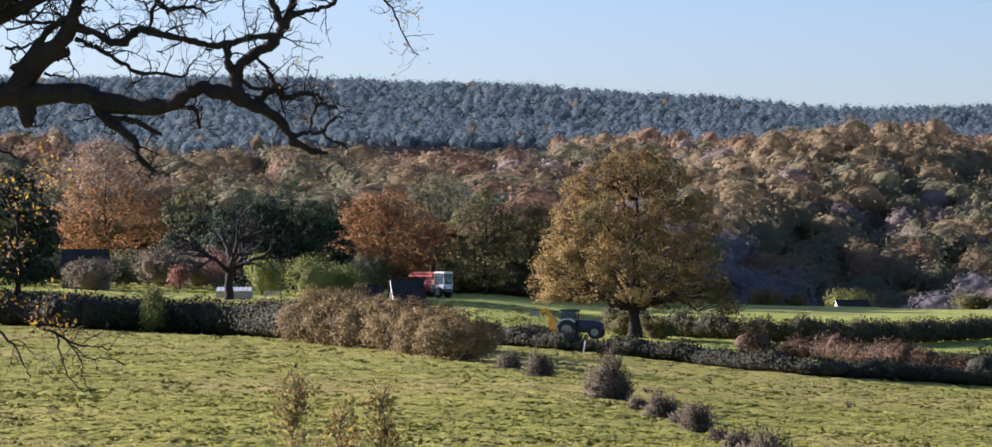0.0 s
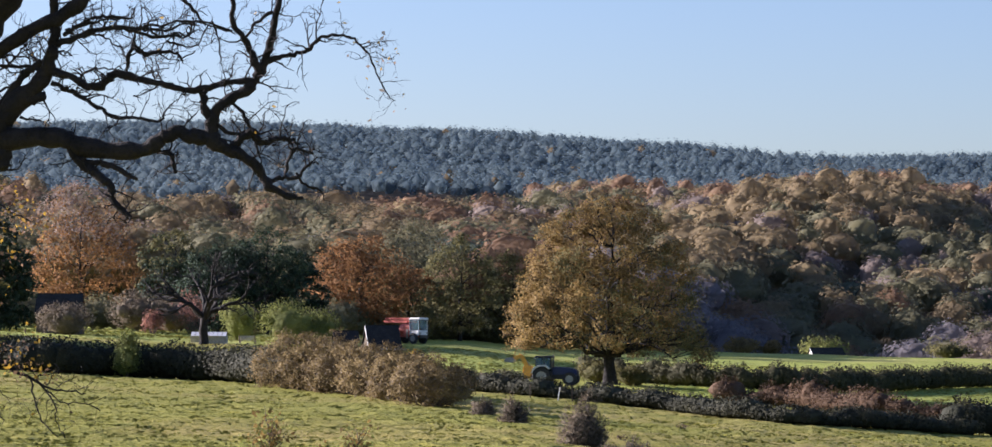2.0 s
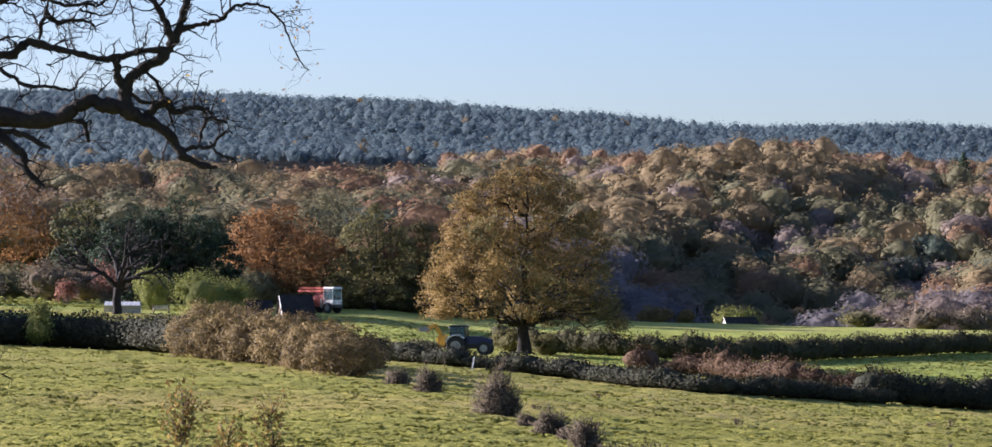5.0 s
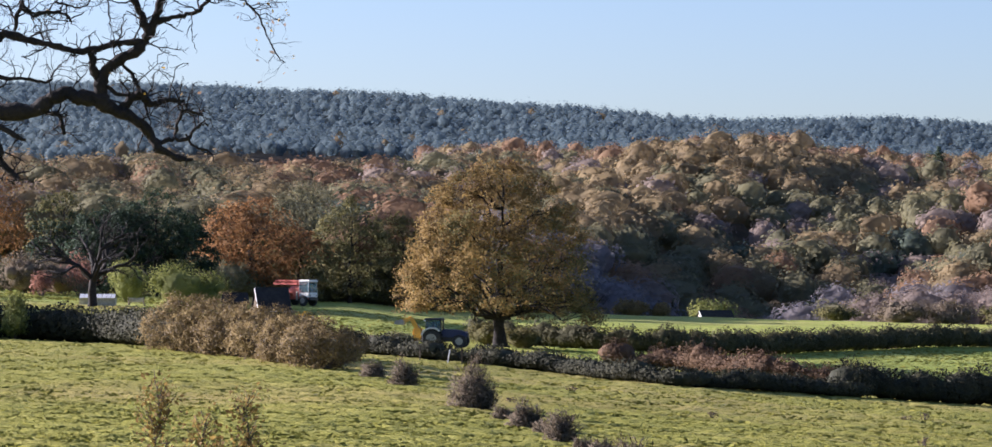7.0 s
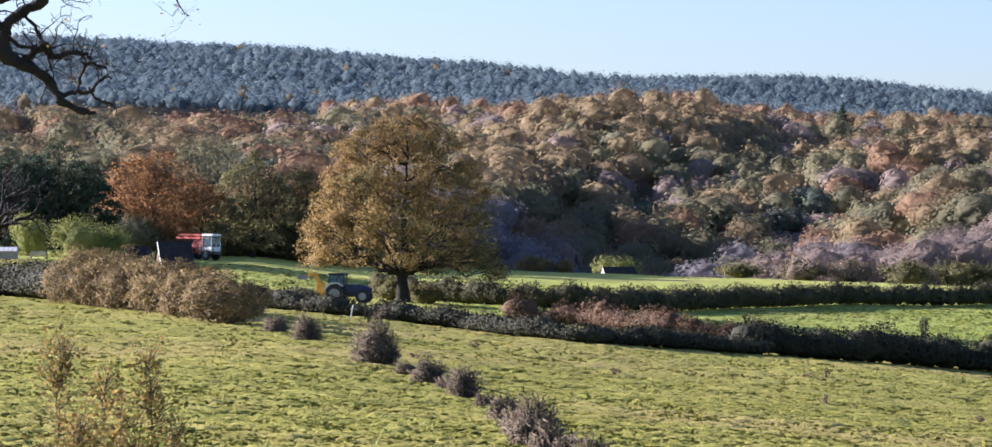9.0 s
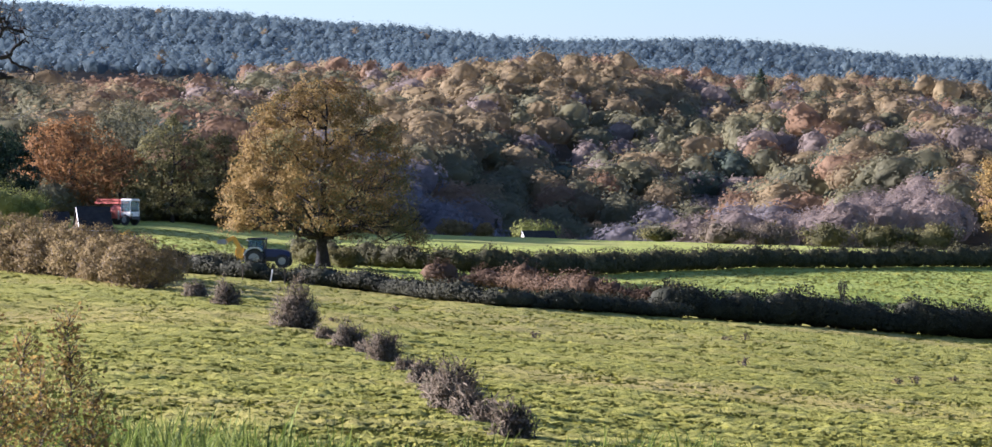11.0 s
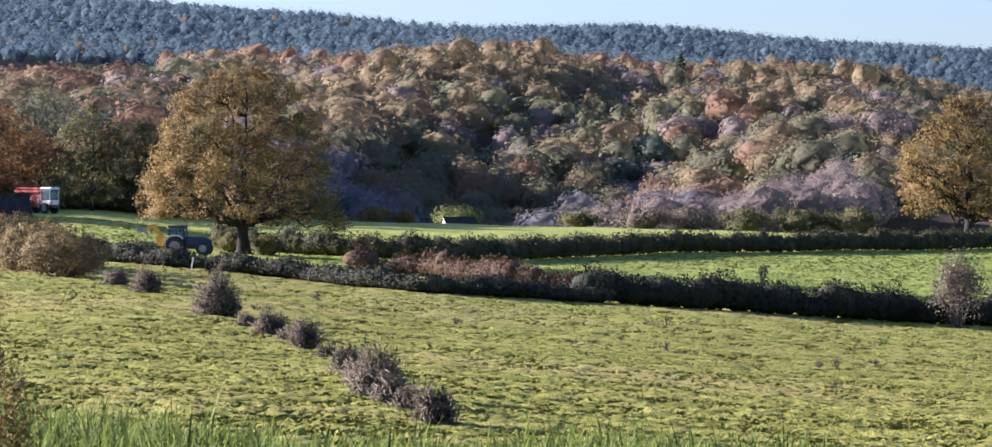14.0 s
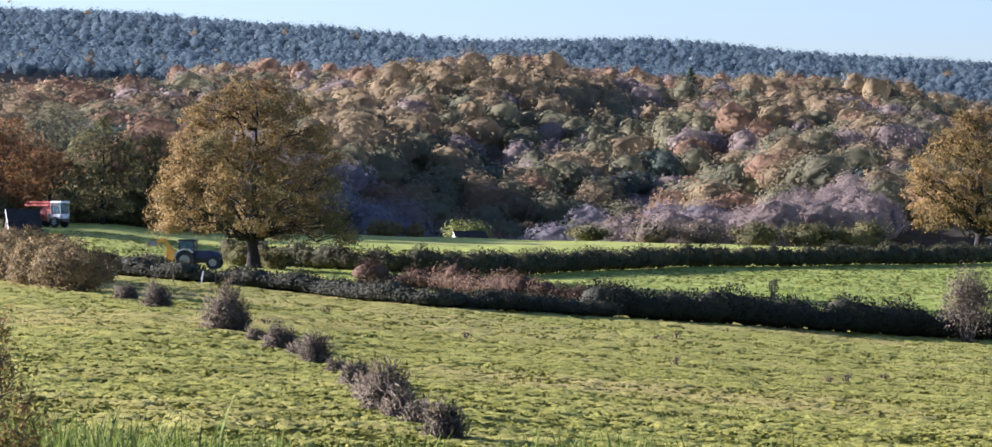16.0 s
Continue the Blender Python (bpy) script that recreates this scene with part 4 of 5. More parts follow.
near_limb("limb", [(-2.09, 1.83, 0.025), (-2.26, 1.81, 0.025), (-2.41, 1.84, 0.025), (-2.57, 1.88, 0.025), (-2.69, 1.91, 0.030), (-2.84, 1.94, 0.035), (-2.92, 1.89, 0.035), (-2.98, 1.83, 0.035), (-3.10, 1.85, 0.030), (-3.22, 1.92, 0.030), (-3.35, 1.95, 0.040), (-3.41, 1.96, 0.045)])
near_limb("limb", [(-3.83, 1.43, 0.111), (-3.65, 1.70, 0.091), (-3.50, 1.82, 0.071), (-3.40, 1.97, 0.061), (-3.36, 2.13, 0.045), (-3.34, 2.25, 0.040), (-3.35, 2.45, 0.035), (-3.34, 2.66, 0.030), (-3.30, 2.91, 0.020)])
near_limb("limb", [(-3.73, 1.57, 0.071), (-3.55, 1.73, 0.061), (-3.42, 1.76, 0.035)])
near_limb("limb", [(-3.88, 1.62, 0.025), (-3.73, 1.72, 0.030), (-3.60, 1.90, 0.030), (-3.45, 2.03, 0.025), (-3.38, 2.08, 0.025)])
near_limb("limb", [(-4.18, 1.96, 0.081), (-3.98, 2.05, 0.071), (-3.73, 2.15, 0.061), (-3.53, 2.28, 0.056), (-3.32, 2.38, 0.056), (-3.17, 2.48, 0.061), (-3.05, 2.63, 0.056), (-2.87, 2.86, 0.040)])
near_limb("limb", [(-4.21, 1.90, 0.172), (-4.01, 2.18, 0.157), (-3.78, 2.48, 0.136), (-3.68, 2.71, 0.121), (-3.60, 2.96, 0.091)])
near_limb("limb", [(-3.20, 1.34, 0.040), (-3.12, 1.24, 0.045), (-2.99, 1.13, 0.040), (-2.89, 1.04, 0.035), (-2.87, 0.94, 0.030), (-2.79, 0.85, 0.025), (-2.72, 0.79, 0.020)])
near_limb("limb", [(-3.10, 1.23, 0.025), (-2.94, 1.22, 0.025), (-2.82, 1.17, 0.025), (-2.68, 1.09, 0.015)])
near_limb("limb", [(-2.51, 1.32, 0.020), (-2.41, 1.31, 0.020), (-2.39, 1.23, 0.020), (-2.36, 1.15, 0.013)])
near_limb("limb", [(-1.62, 1.08, 0.020), (-1.51, 1.12, 0.018), (-1.40, 1.12, 0.015), (-1.30, 1.23, 0.013), (-1.23, 1.23, 0.008)])
near_limb("limb", [(-1.49, 1.13, 0.015), (-1.47, 1.24, 0.015), (-1.42, 1.34, 0.015), (-1.30, 1.32, 0.010), (-1.26, 1.34, 0.008)])
near_limb("limb", [(-1.40, 1.15, 0.010), (-1.33, 1.05, 0.010), (-1.23, 1.03, 0.010), (-1.18, 0.95, 0.005)])
near_limb("limb", [(-1.95, 1.34, 0.025), (-1.85, 1.42, 0.035), (-1.76, 1.48, 0.040), (-1.72, 1.42, 0.030), (-1.66, 1.39, 0.025), (-1.56, 1.43, 0.020), (-1.45, 1.42, 0.018), (-1.39, 1.39, 0.013)])
near_limb("limb", [(-2.06, 1.55, 0.020), (-1.93, 1.47, 0.015), (-1.81, 1.48, 0.013)])
near_limb("limb", [(-3.82, 1.47, 0.071), (-3.76, 1.34, 0.071), (-3.74, 1.23, 0.066), (-3.73, 1.17, 0.045)])
near_limb("limb", [(-1.92, 1.73, 0.013), (-1.81, 1.60, 0.015), (-1.76, 1.49, 0.013), (-1.71, 1.34, 0.010), (-1.68, 1.23, 0.005)])
near_limb("limb", [(-3.36, 1.87, 0.023), (-3.27, 1.82, 0.018), (-3.20, 1.80, 0.020), (-3.07, 1.72, 0.018), (-2.94, 1.64, 0.015), (-2.82, 1.58, 0.015), (-2.62, 1.58, 0.013), (-2.49, 1.56, 0.010), (-2.45, 1.64, 0.008), (-2.39, 1.71, 0.005)])
near_limb("limb", [(-3.34, 2.16, 0.035), (-3.22, 2.21, 0.025), (-3.07, 2.26, 0.020), (-2.99, 2.29, 0.018), (-2.82, 2.30, 0.015), (-2.67, 2.28, 0.015), (-2.54, 2.23, 0.013), (-2.41, 2.25, 0.013), (-2.29, 2.24, 0.010), (-2.24, 2.35, 0.008)])
near_limb("limb", [(-2.99, 2.28, 0.015), (-2.87, 2.31, 0.015), (-2.67, 2.31, 0.013), (-2.46, 2.29, 0.010), (-2.31, 2.34, 0.009), (-2.16, 2.36, 0.008), (-1.91, 2.28, 0.010)])
near_limb("limb", [(-2.76, 1.96, 0.015), (-2.75, 2.08, 0.018), (-2.72, 2.15, 0.015), (-2.69, 2.28, 0.010)])
near_limb("limb", [(-3.26, 2.24, 0.020), (-3.15, 2.33, 0.015), (-3.02, 2.39, 0.013), (-2.89, 2.40, 0.013), (-2.74, 2.38, 0.008)])
near_limb("limb", [(-1.81, 2.24, 0.010), (-1.73, 2.35, 0.013), (-1.61, 2.43, 0.015), (-1.55, 2.44, 0.013)])
near_limb("limb", [(-2.71, 2.15, 0.015), (-2.62, 2.09, 0.013), (-2.49, 2.12, 0.015), (-2.36, 2.09, 0.010), (-2.31, 2.03, 0.006)])
near_limb("limb", [(-3.41, 1.96, 0.020), (-3.53, 2.00, 0.015), (-3.70, 1.99, 0.013), (-3.88, 2.03, 0.010)])
near_limb("limb", [(-2.16, 2.36, 0.008), (-2.26, 2.48, 0.015), (-2.36, 2.58, 0.015), (-2.46, 2.76, 0.010)])
near_limb("twig_spray", [(-4.23, -0.07, 0.027), (-3.98, -0.20, 0.021), (-3.77, -0.35, 0.015), (-3.62, -0.45, 0.014), (-3.50, -0.50, 0.012), (-3.36, -0.57, 0.009), (-3.22, -0.59, 0.006), (-3.07, -0.61, 0.004)])
near_limb("twig_spray", [(-3.50, -0.50, 0.009), (-3.47, -0.68, 0.006), (-3.41, -0.83, 0.005), (-3.30, -0.95, 0.004)])
near_limb("twig_spray", [(-3.46, -0.51, 0.008), (-3.32, -0.68, 0.006), (-3.30, -0.83, 0.004), (-3.23, -0.97, 0.004)])
near_limb("twig_spray", [(-3.42, -0.54, 0.006), (-3.27, -0.68, 0.005), (-3.12, -0.69, 0.004), (-2.94, -0.74, 0.004)])
near_limb("twig_spray", [(-4.03, -0.42, 0.012), (-3.85, -0.58, 0.009), (-3.77, -0.73, 0.006), (-3.72, -0.83, 0.004)])
near_limb("twig_spray", [(-4.13, 1.04, 0.015), (-3.93, 0.96, 0.012), (-3.78, 0.89, 0.009), (-3.63, 0.81, 0.006), (-3.53, 0.76, 0.004)])
near_limb("twig_spray", [(-4.13, 0.76, 0.012), (-3.93, 0.56, 0.009), (-3.83, 0.38, 0.006), (-3.78, 0.18, 0.004)])
near_limb("branch", [(-3.20, 2.21, 0.013), (-3.08, 2.28, 0.012), (-2.90, 2.31, 0.011), (-2.70, 2.31, 0.011), (-2.55, 2.27, 0.010), (-2.48, 2.23, 0.009), (-2.37, 2.27, 0.008), (-2.27, 2.25, 0.007), (-2.23, 2.33, 0.007), (-2.24, 2.41, 0.006)])
near_limb("branch", [(-3.25, 2.28, 0.013), (-3.15, 2.32, 0.012), (-3.03, 2.35, 0.010), (-2.90, 2.38, 0.009), (-2.72, 2.39, 0.007), (-2.70, 2.48, 0.006)])
near_limb("branch", [(-3.08, 2.26, 0.009), (-2.97, 2.24, 0.008), (-2.90, 2.21, 0.007), (-2.80, 2.13, 0.005), (-2.76, 2.07, 0.004)])
near_limb("branch", [(-2.70, 2.18, 0.010), (-2.62, 2.11, 0.009), (-2.52, 2.12, 0.008), (-2.39, 2.11, 0.007), (-2.32, 2.07, 0.006), (-2.22, 2.12, 0.004)])
near_limb("branch", [(-2.44, 2.21, 0.010), (-2.34, 2.17, 0.009), (-2.22, 2.17, 0.007), (-2.14, 2.28, 0.006), (-2.09, 2.38, 0.004)])
near_limb("branch", [(-2.08, 2.36, 0.009), (-2.03, 2.23, 0.007), (-2.01, 2.08, 0.006), (-2.00, 2.01, 0.004)])
near_limb("branch", [(-3.15, 1.90, 0.011), (-3.08, 1.96, 0.009), (-2.95, 1.99, 0.007), (-2.82, 1.97, 0.005)])
near_limb("branch", [(-2.64, 1.91, 0.009), (-2.55, 1.96, 0.007), (-2.42, 1.98, 0.004)])
near_limb("branch", [(-3.91, 1.78, 0.012), (-3.76, 1.80, 0.010), (-3.61, 1.89, 0.008), (-3.45, 2.01, 0.005)])
near_limb("branch", [(-3.81, 2.06, 0.010), (-3.66, 2.08, 0.008), (-3.51, 2.06, 0.006), (-3.40, 2.04, 0.004)])
near_limb("branch", [(-3.73, 1.98, 0.011), (-3.68, 2.04, 0.009), (-3.60, 2.13, 0.008), (-3.53, 2.21, 0.006), (-3.48, 2.28, 0.005)])
near_limb("branch", [(-3.91, 1.93, 0.010), (-3.78, 1.97, 0.008), (-3.66, 2.01, 0.006), (-3.56, 1.95, 0.004)])
near_limb("branch", [(-3.68, 1.83, 0.028), (-3.56, 1.93, 0.020), (-3.45, 2.03, 0.013)])
near_limb("branch", [(-3.35, 2.13, 0.014), (-3.25, 2.11, 0.010), (-3.20, 2.08, 0.006)])
near_limb("branch", [(-2.62, 2.32, 0.012), (-2.44, 2.34, 0.010), (-2.29, 2.37, 0.009), (-2.09, 2.33, 0.007), (-1.89, 2.26, 0.005)])
near_limb("branch", [(-3.91, 1.80, 0.010), (-3.85, 1.73, 0.007), (-3.81, 1.65, 0.004)])
near_limb("branch", [(-3.61, 1.59, 0.012), (-3.51, 1.57, 0.009), (-3.42, 1.55, 0.005)])
near_limb("trunk", [(-6.80, -3.6, 0.75), (-6.80, -2.6, 0.56), (-6.75, -0.9, 0.50), (-6.65, 0.8, 0.47), (-6.5, 2.6, 0.42), (-6.4, 4.6, 0.33), (-6.2, 6.5, 0.2)])
near_limb("limb", [(-6.7, 0.3, 0.24), (-5.8, 1.0, 0.16), (-5.0, 1.3, 0.12), (-4.14, 1.40, 0.105)])
near_limb("limb", [(-6.6, 0.6, 0.26), (-5.6, 1.5, 0.2), (-4.9, 1.75, 0.18), (-4.2, 1.9, 0.17)])
near_limb("limb", [(-6.7, -1.0, 0.12), (-5.8, -0.6, 0.08), (-5.0, -0.2, 0.055), (-4.2, -0.1, 0.045)])
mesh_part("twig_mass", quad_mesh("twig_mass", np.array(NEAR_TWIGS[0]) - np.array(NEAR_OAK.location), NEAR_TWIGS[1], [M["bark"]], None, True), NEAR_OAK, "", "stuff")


def near_leaves():
    """The few withered leaves still on the tree: at the lower left and on one far twig."""
    rng = np.random.default_rng(78)
    tips = np.array(NEAR_TIPS)
    low = tips[(tips[:, 2] < 1.1) & (tips[:, 2] > -0.55) & (tips[:, 0] < -3.3)]
    far = tips[(tips[:, 0] > -1.05) & (tips[:, 2] > 1.5)]
    mid = tips[rng.random(len(tips)) < 0.02]
    c = np.concatenate([np.repeat(low, 2, 0), far[:: 4], mid])
    c = c + rng.normal(0, 0.035, c.shape)
    v, q, vn = leaf_quads(c, np.tile([0, -0.4, 0.5], (len(c), 1)), np.full(len(c), 0.028), rng, 1.0, 1.4)
    mesh_part("withered_foliage", quad_mesh("withered_foliage", v - np.array(NEAR_OAK.location), q, [M["yellow"], M["russet"]], (rng.random(len(q)) < 0.55).astype(int)), NEAR_OAK, "withered yellow-brown leaves")


near_leaves()


# ---- made things ----
def part(name, bm, material, parent, label=""):
    me = bpy.data.meshes.new(name)
    bm.normal_update()
    bm.to_mesh(me)
    bm.free()
    me.materials.append(M[material])
    return mesh_part(name, me, parent, label)


def box(x0, x1, y0, y1, z0, z1, bevel=0.02, taper=0.0, shift=0.0):
    """A bevelled box; taper narrows its top, shift leans it along x."""
    bm = bmesh.new()
    bmesh.ops.create_cube(bm, size=1)
    for v in bm.verts:
        k = 1 - taper if v.co.z > 0 else 1
        lean = shift if v.co.z > 0 else 0
        v.co = Vector(((x0 + x1) / 2 + v.co.x * (x1 - x0) * k + lean, (y0 + y1) / 2 + v.co.y * (y1 - y0) * k, (z0 + z1) / 2 + v.co.z * (z1 - z0)))
    if bevel:
        bmesh.ops.bevel(bm, geom=bm.edges[:], offset=bevel, segments=2, affect="EDGES")
    return bm


def lathe(profile, axis_y=True, seg=20, move=(0, 0, 0)):
    """A turned shape: profile rows (along the axle, radius)."""
    bm = bmesh.new()
    rings = []
    for a, r in profile:
        rings.append([bm.verts.new(Vector((r * math.cos(6.28318 * k / seg), a, r * math.sin(6.28318 * k / seg)) if axis_y else (r * math.cos(6.28318 * k / seg), r * math.sin(6.28318 * k / seg), a)) + Vector(move)) for k in range(seg)])
    for p, q in zip(rings, rings[1:]):
        for k in range(seg):
            bm.faces.new((p[k], p[(k + 1) % seg], q[(k + 1) % seg], q[k]))
    bm.faces.new(rings[0])
    bm.faces.new(rings[-1])
    bmesh.ops.recalc_face_normals(bm, faces=bm.faces)
    return bm


def beam(p, q, w, h=None):
    """A square bar from p to q."""
    h = h or w
    p, q = Vector(p), Vector(q)
    bm = bmesh.new()
    bmesh.ops.create_cube(bm, size=1)
    t = (q - p).to_track_quat("X", "Z").to_matrix()
    for v in bm.verts:
        v.co = (p + q) / 2 + t @ Vector((v.co.x * (q - p).length, v.co.y * w, v.co.z * h))
    bmesh.ops.bevel(bm, geom=bm.edges[:], offset=min(w, h) * 0.15, segments=1, affect="EDGES")
    return bm


def prism(outline, y0, y1, bevel=0.02):
    """A side outline in x and z, drawn out across y."""
    bm = bmesh.new()
    a = [bm.verts.new((x, y0, z)) for x, z in outline]
    b = [bm.verts.new((x, y1, z)) for x, z in outline]
    bm.faces.new(a)
    bm.faces.new(b[::-1])
    n = len(outline)
    for k in range(n):
        bm.faces.new((a[k], b[k], b[(k + 1) % n], a[(k + 1) % n]))
    bmesh.ops.recalc_face_normals(bm, faces=bm.faces)
    if bevel:
        bmesh.ops.bevel(bm, geom=bm.edges[:], offset=bevel, segments=2, affect="EDGES")
    return bm


def wheel(parent, x, y, r, w, rim="rim"):
    out = -1 if y < 0 else 1
    tyre = part("wheel", lathe([(-w / 2, r * 0.58), (-w / 2, r * 0.9), (-w * 0.36, r), (w * 0.36, r), (w / 2, r * 0.9), (w / 2, r * 0.58)], True, 24, (x, y, r)), "rubber", parent, "black lugged tyre")
    part("rim", lathe([(-w * 0.42, r * 0.56), (-w * 0.3, r * 0.52), (0, r * 0.3), (w * 0.3, r * 0.52), (w * 0.42, r * 0.56)], True, 20, (x, y + out * w * 0.12, r)), rim, tyre, "pale grey wheel rim")
    bm = bmesh.new()
    for k in range(22):
        a = 6.28318 * k / 22
        g = bmesh.ops.create_cube(bm, size=1)["verts"]
        m = Matrix.Translation((x + (r + 0.01) * math.cos(a), y, r + (r + 0.01) * math.sin(a))) @ Matrix.Rotation(-a, 4, "Y") @ Matrix.Diagonal((0.07, w * 0.95, 0.06, 1))
        bmesh.ops.transform(bm, matrix=m, verts=g)
    part("tread", bm, "rubber", tyre)


def build_tractor():
    """A dark blue tractor with a yellow hedge-cutter arm on its back."""
    p = at(0.0232, 306)
    t = thing("tractor", "dark blue farm tractor with a yellow hedge cutter", "tractor", tuple(p + np.array([0, 0, 0.05])))
    t.rotation_euler, t.scale = (0, 0, radians(-12)), (1.1, 1.1, 1.02)
    for y in (-0.85, 0.85):
        wheel(t, 0.0, y, 0.85, 0.5)
        wheel(t, 2.5, y * 0.95, 0.62, 0.4)
    part("chassis", box(-0.5, 2.9, -0.35, 0.35, 0.55, 1.05, 0.05), "black", t)
    part("bonnet", prism([(0.85, 1.0), (0.85, 1.78), (2.4, 1.70), (3.05, 1.5), (3.15, 1.05), (3.05, 0.9)], -0.42, 0.42, 0.07), "blue", t, "dark blue bonnet")
    part("grille", box(3.06, 3.16, -0.3, 0.3, 0.95, 1.4, 0.02), "black", t)
    part("exhaust", lathe([(1.7, 0.05), (2.7, 0.05), (2.75, 0.06), (2.85, 0.04)], False, 10, (1.0, -0.45, 0)), "black", t)
    part("cab_floor", box(-0.65, 0.9, -0.7, 0.7, 0.95, 1.25, 0.05), "black", t)
    for x, lean in ((-0.6, 0.05), (0.15, 0.0), (0.85, -0.12)):
        for y in (-0.68, 0.68):
            part("cab_pillar", beam((x, y, 1.2), (x + lean, y * 0.93, 2.62), 0.07), "black", t)
    part("cab_roof", box(-0.72, 0.95, -0.76, 0.76, 2.6, 2.8, 0.06, 0.06), "black", t, "black cab roof")
    for y in (-0.655, 0.655):
        part("side_window", box(-0.55, 0.80, y - 0.008, y + 0.008, 1.28, 2.58, 0), "glass", t)
    part("rear_window", box(-0.60, -0.585, -0.6, 0.6, 1.3, 2.55, 0), "glass", t)
    part("windscreen", box(0.79, 0.805, -0.6, 0.6, 1.3, 2.55, 0), "glass", t)
    part("seat", box(-0.35, 0.15, -0.25, 0.25, 1.25, 1.75, 0.06), "black", t)
    for y in (-0.9, 0.9):
        part("fender", prism([(-0.95, 1.15), (-0.75, 1.62), (-0.3, 1.9), (0.35, 1.92), (0.75, 1.6), (0.7, 1.52), (0.3, 1.8), (-0.28, 1.78), (-0.66, 1.5), (-0.88, 1.1)], y - 0.28, y + 0.28, 0.02), "white", t, "pale rear fender")
    part("work_lamp", box(-0.78, -0.66, -0.5, -0.3, 2.5, 2.62, 0.02), "white", t)
    part("mirror", box(0.95, 1.0, -1.15, -0.95, 2.0, 2.35, 0.02), "black", t)
    part("cutter_frame", box(-1.80, -0.95, -0.6, 0.6, 0.6, 1.85, 0.08, 0.12), "yellow_paint", t, "yellow hedge-cutter frame")
    part("linkage", beam((-1.3, 0, 0.9), (-0.4, 0, 0.8), 0.14), "black", t)
    part("lower_boom", beam((-1.25, -0.2, 1.5), (-1.95, -0.3, 2.75), 0.26, 0.3), "yellow_paint", t, "yellow lower boom")
    part("upper_boom", beam((-1.95, -0.3, 2.8), (-2.6, -0.7, 2.45), 0.22, 0.26), "yellow_paint", t, "yellow upper boom")
    part("hydraulic_ram", beam((-1.1, -0.1, 1.7), (-1.7, -0.2, 2.5), 0.08), "steel", t)
    part("flail_head", prism([(-3.3, 2.2), (-3.2, 2.55), (-2.7, 2.65), (-2.4, 2.45), (-2.5, 2.15)], -1.3, -0.1, 0.04), "steel", t, "grey steel flail head")
    part("hydraulic_hose", beam((-1.2, 0.1, 1.65), (-2.0, -0.2, 2.95), 0.04), "black", t)


def build_sprayer():
    """A self-propelled crop sprayer: white cab ahead, folded red booms and tank behind."""
    p = at(-0.0200, 417)
    t = thing("crop_sprayer", "red and white self-propelled crop sprayer", "sprayer", tuple(p))
    t.rotation_euler, t.scale = (0, 0, radians(-38)), (1.0, 1.0, 1.0)
    for x in (-1.3, 1.7):
        for y in (-1.0, 1.0):
            wheel(t, x, y, 0.68, 0.36)
    part("chassis", box(-2.4, 2.5, -0.45, 0.45, 0.85, 1.15, 0.05), "red", t)
    part("tank", lathe([(-2.2, 0.3), (-2.1, 0.75), (0.3, 0.75), (0.4, 0.3)], True, 20, (0, 0, 0)), "red", t, "red spray tank").matrix_local = pose(-1.6, 0, 1.85, 0, 0, 90) @ pose(0, -0.9, 0)
    part("cab_base", box(0.9, 2.6, -0.95, 0.95, 1.1, 1.75, 0.08), "white", t, "white cab skirt")
    part("engine_cover", box(-0.3, 0.9, -0.8, 0.8, 1.15, 2.5, 0.1, 0.1), "red", t)
    for x in (0.95, 2.5):
        for y in (-0.9, 0.9):
            part("cab_pillar", beam((x, y, 1.7), (x - 0.05, y * 0.95, 3.2), 0.09), "white", t)
    part("cab_roof", box(0.75, 2.75, -1.0, 1.0, 3.15, 3.45, 0.1, 0.08), "white", t, "white cab roof")
    part("windscreen", box(2.48, 2.5, -0.85, 0.85, 1.78, 3.15, 0), "glass", t)
    for y in (-0.9, 0.9):
        part("side_window", box(1.02, 2.44, y - 0.01, y + 0.01, 1.78, 3.15, 0), "glass", t)
    part("seat", box(1.2, 1.7, -0.3, 0.3, 1.75, 2.4, 0.06), "black", t)
    part("bumper", box(2.55, 2.75, -0.9, 0.9, 0.75, 1.15, 0.05), "black", t)
    for y in (-0.7, 0.7):
        part("headlight", box(2.6, 2.66, y - 0.15, y + 0.15, 1.3, 1.5, 0.02), "steel", t)
        part("boom", box(-3.4, 0.7, y * 1.35 - 0.14, y * 1.35 + 0.14, 2.75, 3.05, 0.03), "red", t, "folded red spray boom")
        part("boom", box(-3.2, 0.6, y * 1.35 - 0.1, y * 1.35 + 0.1, 3.15, 3.4, 0.03), "red", t, "folded red spray boom")
        for k in range(7):
            part("boom_strut", beam((-3.2 + k * 0.6, y * 1.35, 3.0), (-2.9 + k * 0.6, y * 1.35, 3.2), 0.06), "red", t)
        part("mudguard", box(-1.9, -0.7, y * 1.45 - 0.22, y * 1.45 + 0.22, 1.42, 1.5, 0.03), "white", t)
    part("ladder", box(0.5, 0.8, -1.1, -1.0, 0.7, 1.9, 0.02), "steel", t)


